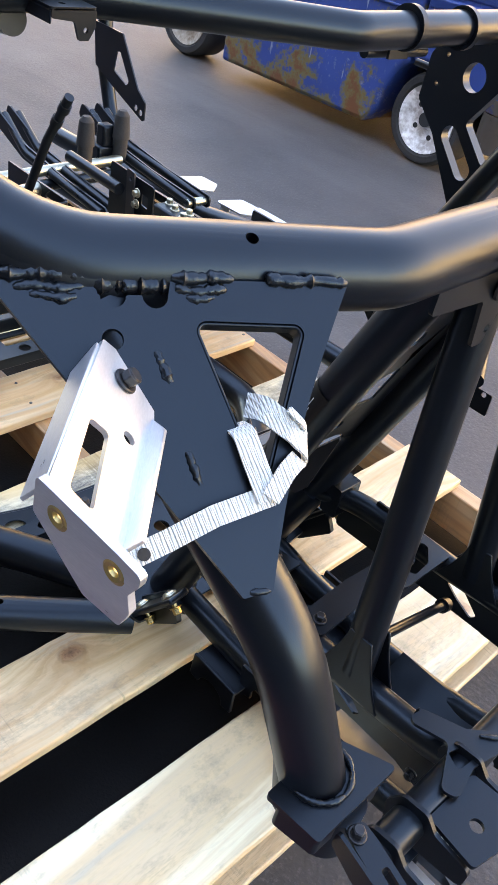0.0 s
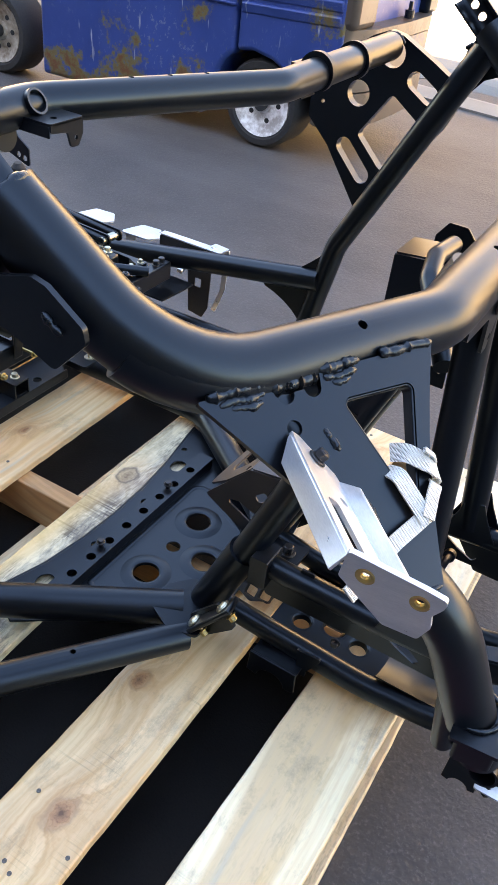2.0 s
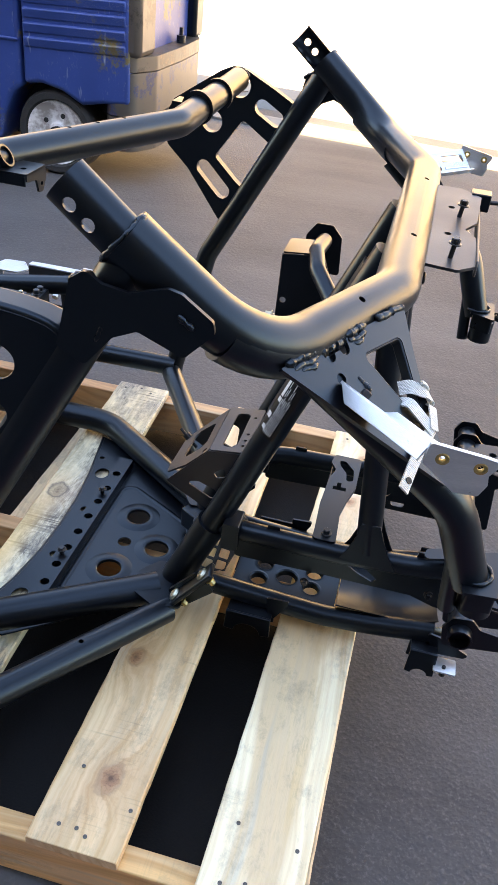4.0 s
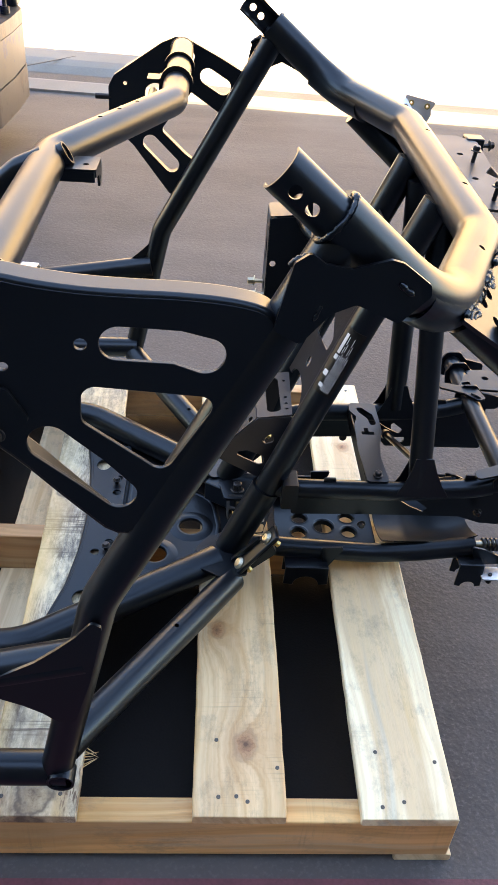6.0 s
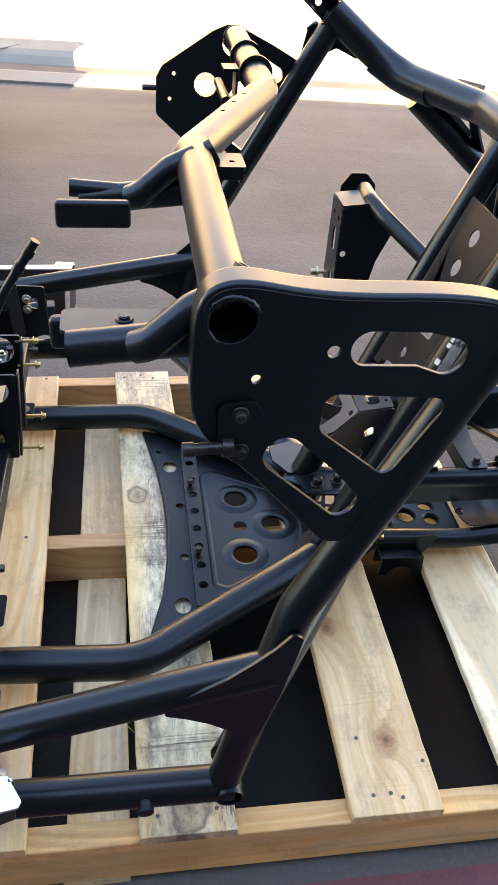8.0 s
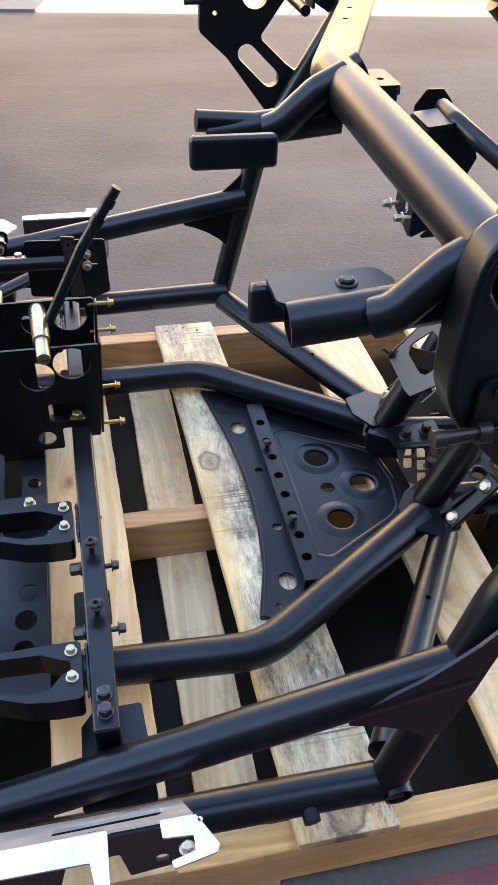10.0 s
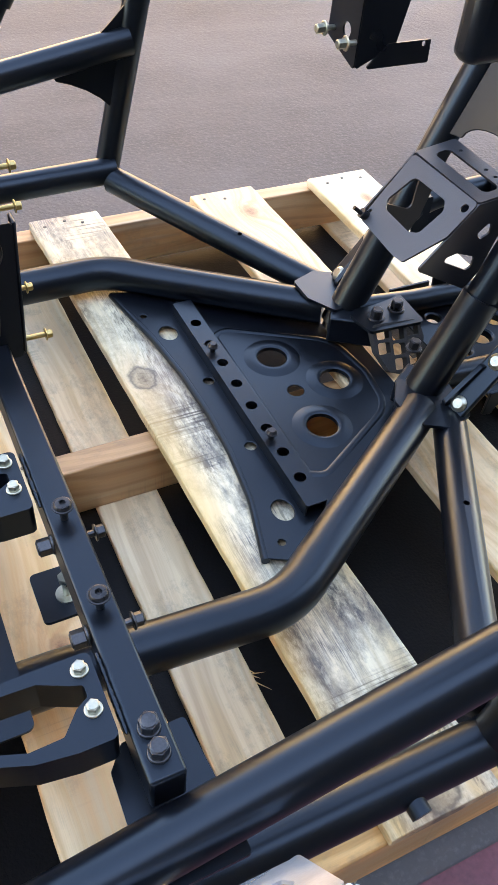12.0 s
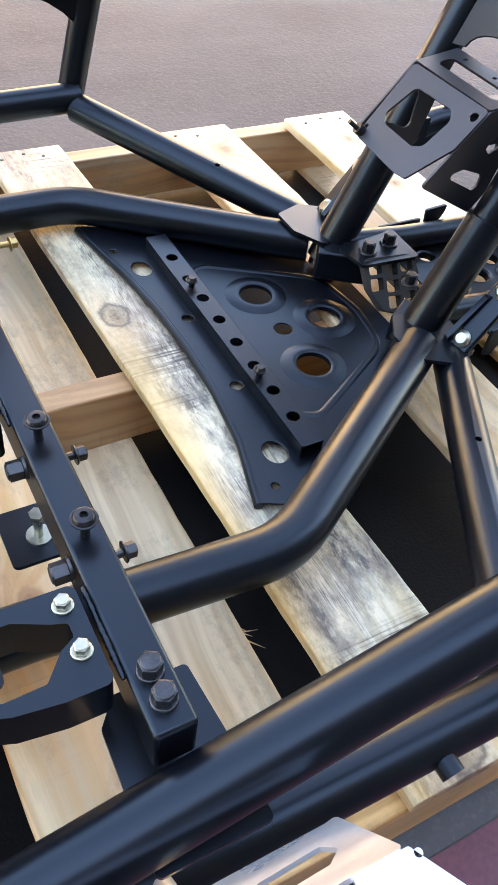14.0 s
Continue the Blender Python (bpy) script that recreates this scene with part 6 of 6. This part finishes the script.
for side in (0, 1):
    plate("rail_tag", rounded([(0.090, 0.074), (0.130, 0.077), (0.128, 0.066), (0.103, 0.022), (0.096, 0.020)], 0.003), [], 0.004, wall_pose(both((0, 0.476, 0), side)[1], 0, 0), black_flat, chassis)
    for x, z, w, h in ((0.064, 0.0, 0.080, 0.042), (0.372, 0.006, 0.046, 0.052)):
        for dy in (-0.024, 0.014):
            plate("rail_foot", [(-w / 2, h), (w / 2, h), (w / 2 + 0.002, 0.0), (w * 0.36, -0.002)] + [(0.30 * w * math.cos(q), -0.002 + 0.26 * w * math.sin(q)) for q in (math.pi * k / 10 for k in range(11))] + [(-w * 0.36, -0.002), (-w / 2 - 0.002, 0.0)], [], 0.005, wall_pose(both((0, 0.478 + dy, 0), side)[1], 0, 0) @ Matrix.Translation((x, z + 0.0025, 0)), black_flat, chassis)
        plate("foot_top", rounded([(-w / 2, -0.024), (w / 2, -0.024), (w / 2, 0.016), (-w / 2, 0.016)], 0.003), [], 0.004, Matrix.Translation(both((x, 0.478, z + h - 0.004), side)), black_flat, chassis)
    if side:
        plate("side_panel", rounded([(0.195, 0.165), (0.460, 0.190), (0.470, 0.083), (0.259, 0.081)], 0.006), [rounded([(0.264, 0.140), (0.296, 0.142), (0.300, 0.092), (0.274, 0.092)], 0.006), rounded([(0.401, 0.131), (0.423, 0.134), (0.428, 0.091), (0.409, 0.091)], 0.006), circle(0.352, 0.118, 0.004, 10)], 0.004, wall_pose(0.80, 0, 0), black_flat, chassis)
    # bolted hanger where the strut meets the hoop
    hg = plate("strut_hanger", rounded([(0.395, 0.722), (0.545, 0.722), (0.545, 0.700), (0.520, 0.690), (0.510, 0.640), (0.480, 0.640), (0.470, 0.686), (0.395, 0.690)], 0.004), [circle(0.495, 0.655, 0.004, 10)], 0.004, Matrix(((0, 0, 1, 0.216), (1 - 2 * side, 0, 0, MID * side), (0, 1, 0, 0), (0, 0, 0, 1))), black_flat, chassis)
    bolt(both((0.219, 0.492, 0.695), side), (1, 0, 0), 0.009, bolt_black, hg)
cast = plate("slotted_bracket", rounded([(0.150, 0.466), (0.188, 0.466), (0.184, 0.540), (0.190, 0.580), (0.200, 0.620), (0.200, 0.716), (0.150, 0.716), (0.146, 0.690), (0.158, 0.668), (0.150, 0.640), (0.146, 0.560)], 0.007), [rounded([(0.160, 0.700), (0.172, 0.700), (0.190, 0.676), (0.193, 0.644), (0.181, 0.638), (0.178, 0.662), (0.164, 0.684)], 0.006), rounded([(0.160, 0.618), (0.166, 0.618), (0.166, 0.630), (0.174, 0.630), (0.174, 0.618), (0.184, 0.618), (0.184, 0.608), (0.160, 0.608)], 0.0015)], 0.004, Matrix.Translation((0, 0, 0.238)), black_flat, chassis, "dark grey slotted cross bracket between the rails")
box("bracket_side", (0.004, 0.245, 0.030), Matrix.Translation((0.1505, 0.590, 0.2215)), black_flat, cast)
bolt((0.170, 0.483, 0.2405), (0, 0, 1), 0.006, bolt_black, cast)
part("link_rod", rod(rod(bmesh.new(), (0.236, 0.50, 0.262), (0.228, 0.690, 0.185), 0.0062), (0.2285, 0.682, 0.188), (0.228, 0.696, 0.182), 0.0100, 16), black_flat, chassis)

# ---- forklift ----
def worn_paint(name, base, under, spots, scale, wear=0.0, low=None):
    """Old paint with scratches down to primer and rust."""
    m, n, l, bsdf = nodes_of(name)
    co = n.new("ShaderNodeTexCoord")
    cloud, chip, scratch = n.new("ShaderNodeTexNoise"), n.new("ShaderNodeTexNoise"), n.new("ShaderNodeTexNoise")
    mp = n.new("ShaderNodeMapping")
    mp.inputs["Scale"].default_value, mp.inputs["Rotation"].default_value = (30, 1, 5), (0, radians(32), 0)
    l.new(co.outputs["Object"], mp.inputs[0])
    for t, s, d in ((cloud, 1.7, 5), (chip, scale, 9), (scratch, 1.0, 3)):
        t.inputs["Scale"].default_value, t.inputs["Detail"].default_value = s, d
        l.new(mp.outputs[0] if t is scratch else co.outputs["Object"], t.inputs["Vector"])
    chip.inputs["Roughness"].default_value = 0.72
    def mixed(fac, a, b):
        q = n.new("ShaderNodeMix")
        q.data_type = "RGBA"
        l.new(fac, q.inputs[0])
        for k, v in ((6, a), (7, b)):
            if isinstance(v, tuple):
                q.inputs[k].default_value = (*v, 1)
            else:
                l.new(v, q.inputs[k])
        return q.outputs[2]
    def band(src, lo, hi):
        q = n.new("ShaderNodeMapRange")
        q.inputs[1].default_value, q.inputs[2].default_value = lo, hi
        l.new(src, q.inputs[0])
        return q.outputs[0]
    c = mixed(band(cloud.outputs["Fac"], 0.35, 0.7), base, tuple(1.5 * v + 0.01 for v in base))
    chips = chip.outputs["Fac"]
    if low:
        # more wear towards the lower edge
        sep, more, add = n.new("ShaderNodeSeparateXYZ"), n.new("ShaderNodeMapRange"), n.new("ShaderNodeMath")
        l.new(co.outputs["Object"], sep.inputs[0])
        more.inputs[1].default_value, more.inputs[2].default_value, more.inputs[4].default_value = low[1], low[0], 0.13
        l.new(sep.outputs[2], more.inputs[0])
        l.new(chips, add.inputs[0])
        l.new(more.outputs[0], add.inputs[1])
        chips = add.outputs[0]
        scuff = n.new("ShaderNodeTexNoise")
        scuff.inputs["Scale"].default_value, scuff.inputs["Detail"].default_value, scuff.inputs["Roughness"].default_value = 34, 6, 0.7
        mask = n.new("ShaderNodeMath")
        mask.operation = "MULTIPLY"
        l.new(band(scuff.outputs["Fac"], 0.56, 0.66), mask.inputs[0])
        l.new(band(cloud.outputs["Fac"], 0.46, 0.60), mask.inputs[1])
        c = mixed(mask.outputs[0], c, (0.20, 0.22, 0.30))
    c = mixed(band(scratch.outputs["Fac"], 0.67, 0.73), c, (0.34, 0.36, 0.40))
    c = mixed(band(chips, 0.59 - wear, 0.64 - wear), c, under)
    c = mixed(band(chips, 0.64 - wear, 0.70 - wear), c, spots)
    l.new(c, bsdf.inputs["Base Color"])
    bsdf.inputs["Roughness"].default_value = 0.42
    bp = n.new("ShaderNodeBump")
    bp.inputs["Strength"].default_value, bp.inputs["Distance"].default_value = 0.2, 0.004
    l.new(chip.outputs["Fac"], bp.inputs["Height"])
    l.new(bp.outputs[0], bsdf.inputs["Normal"])
    return m


fork_blue = worn_paint("scratched blue paint", (0.007, 0.042, 0.185), (0.16, 0.13, 0.05), (0.17, 0.06, 0.025), 3.2, 0.01, (-0.04, 0.32))
fork_scuffed = worn_paint("scuffed blue paint", (0.062, 0.050, 0.040), (0.022, 0.036, 0.10), (0.085, 0.042, 0.020), 6.0, 0.06)
fork_grey = worn_paint("worn grey paint", (0.060, 0.046, 0.036), (0.034, 0.027, 0.022), (0.13, 0.066, 0.034), 5.0, 0.08)
rim_white = mottled("chipped white rim", (0.40, 0.36, 0.33), (0.85, 0.84, 0.82), (0.5, 0.7), 14, 60, bump=0.3, spread=0.4)
rim_tan = mottled("rusty tan rim", (0.16, 0.11, 0.07), (0.46, 0.40, 0.32), (0.6, 0.8), 14, 60, bump=0.3, spread=0.7)
tyre = mottled("dusty tyre", (0.012, 0.012, 0.012), (0.035, 0.033, 0.032), (0.7, 0.9), 6, 120, bump=0.4)
fork = thing("forklift", (-2.2, 3.6, GROUND), "scratched blue forklift with rusty worn counterweight parked on asphalt", "forklift")
FY = 3.10


def fork_panel(name, outline, material, y=0.0, deep=1.05, label="", soft=0.02, seg=3):
    return soft_edges(part(name, sheet(outline, [], deep, wall_pose(FY + y + deep / 2, 0, 0)), material, fork, label), soft, seg, 50)


side_panel = fork_panel("side_panel", [(-2.85, -0.055), (-1.88, -0.045), (-1.815, 0.03), (-1.80, 0.12), (-1.745, 0.225), (-1.697, 0.265), (-1.697, 1.25), (-2.85, 1.25)], fork_blue, label="scratched blue side panel")
box("crease", (1.14, 0.012, 0.012), Matrix.Translation((-2.27, FY - 0.002, 0.455)), fork_blue, side_panel, soft=0.004)
decal = box("decal", (0.34, 0.004, 0.10), Matrix.Translation((-2.02, FY - 0.003, 0.60)), black_flat, side_panel, soft=0.001)
box("decal_bar", (0.05, 0.004, 0.05), Matrix.Translation((-1.88, FY - 0.006, 0.61)), paper_white, decal, soft=0.001)
box("decal_bar", (0.30, 0.004, 0.012), Matrix.Translation((-2.02, FY - 0.006, 0.555)), mottled("red decal", (0.3, 0.02, 0.02), (0.4, 0.03, 0.03)), decal, soft=0.001)
rear_panel = fork_panel("louvre_panel", [(-1.683, 0.272), (-1.60, 0.285), (-1.50, 0.265), (-1.40, 0.215), (-1.30, 0.235), (-1.172, 0.245), (-1.172, 1.25), (-1.683, 1.25)], fork_blue, label="blue louvred engine panel")
for z in (0.462, 0.520, 0.578, 0.636, 0.694, 0.752):
    box("louvre", (0.48, 0.028, 0.042), Matrix.Translation((-1.43, FY + 0.004, z)) @ pose(0, 0, 0, 14, -2.0, 0), fork_blue, rear_panel, soft=0.006)
REAR = rounded([(-1.30, 3.104), (-1.165, 3.104), (-1.098, 3.26), (-1.088, 3.60), (-1.098, 3.92), (-1.165, 4.08), (-1.30, 4.08)], 0.07, 6)


def rear_tier(name, z0, z1, material, label="", grow=0.0, soft=0.012):
    c = [(x + grow * (1 if x > -1.29 else 0), y) for x, y in REAR]
    return soft_edges(part(name, sheet(c, [], z1 - z0, Matrix.Translation((0, 0, (z0 + z1) / 2))), material, fork, label), soft, 3, 50)


rear_tier("counterweight", 0.195, 0.380, fork_scuffed, "rusty counterweight with patches of blue paint")
rear_tier("counterweight", 0.040, 0.190, fork_grey, "rusty lower counterweight", 0.004)
rear_tier("deck", 0.384, 0.445, fork_grey, "worn grey rear deck", 0.002)
box("column", (0.16, 0.22, 0.90), Matrix.Translation((-1.205, 3.215, 0.89)), fork_grey, fork, "worn grey rear column", 0.03)
box("column", (0.16, 0.14, 0.90), Matrix.Translation((-1.205, 4.00, 0.89)), black_flat, fork, "", 0.02)
# Black panel put in for the dark recess of the open cab.
box("cab_back", (0.04, 0.75, 0.90), Matrix.Translation((-1.265, 3.62, 0.89)), rubber, fork)
part("hitch_pin", rod(rod(bmesh.new(), (-1.13, 3.70, 0.446), (-1.13, 3.70, 0.480), 0.022, 16), (-1.13, 3.70, 0.480), (-1.13, 3.70, 0.515), 0.010, 12), bolt_black, fork)
fork_panel("underbody", [(-2.8, -0.06), (-1.25, 0.02), (-1.25, 0.30), (-2.8, 0.2)], rubber, 0.22, 0.6)
for x, z, rt, mat, nuts in ((-1.545, 0.068, 0.193, rim_white, 5), (-3.19, 0.085, 0.21, rim_tan, 7)):
    w = part("wheel", lathe(bmesh.new(), [(rt * 0.74, 0.02), (rt * 0.80, 0.0), (rt * 0.93, 0.0), (rt, 0.025), (rt, 0.17), (rt * 0.9, 0.2), (rt * 0.5, 0.2)], (x, FY + 0.02, z), caps=False), tyre, fork, "dusty black tyre")
    rim = part("rim", lathe(bmesh.new(), [(0.0001, 0.030), (rt * 0.20, 0.030), (rt * 0.24, 0.040), (rt * 0.48, 0.040), (rt * 0.60, 0.028), (rt * 0.68, 0.022), (rt * 0.745, 0.010), (rt * 0.75, 0.04), (rt * 0.4, 0.06)], (x, FY + 0.018, z)), mat, w, "chipped painted rim")
    for k in range(nuts):
        a = 2 * math.pi * k / nuts
        part("hole", rod(bmesh.new(), (x + rt * 0.40 * math.cos(a), FY + 0.055, z + rt * 0.40 * math.sin(a)), (x + rt * 0.40 * math.cos(a), FY + 0.066, z + rt * 0.40 * math.sin(a)), rt * 0.060, 14), rubber, rim)
    part("hub", rod(bmesh.new(), (x, FY + 0.02, z), (x, FY + 0.06, z), rt * 0.16, 18, rt * 0.14), rubber, rim)
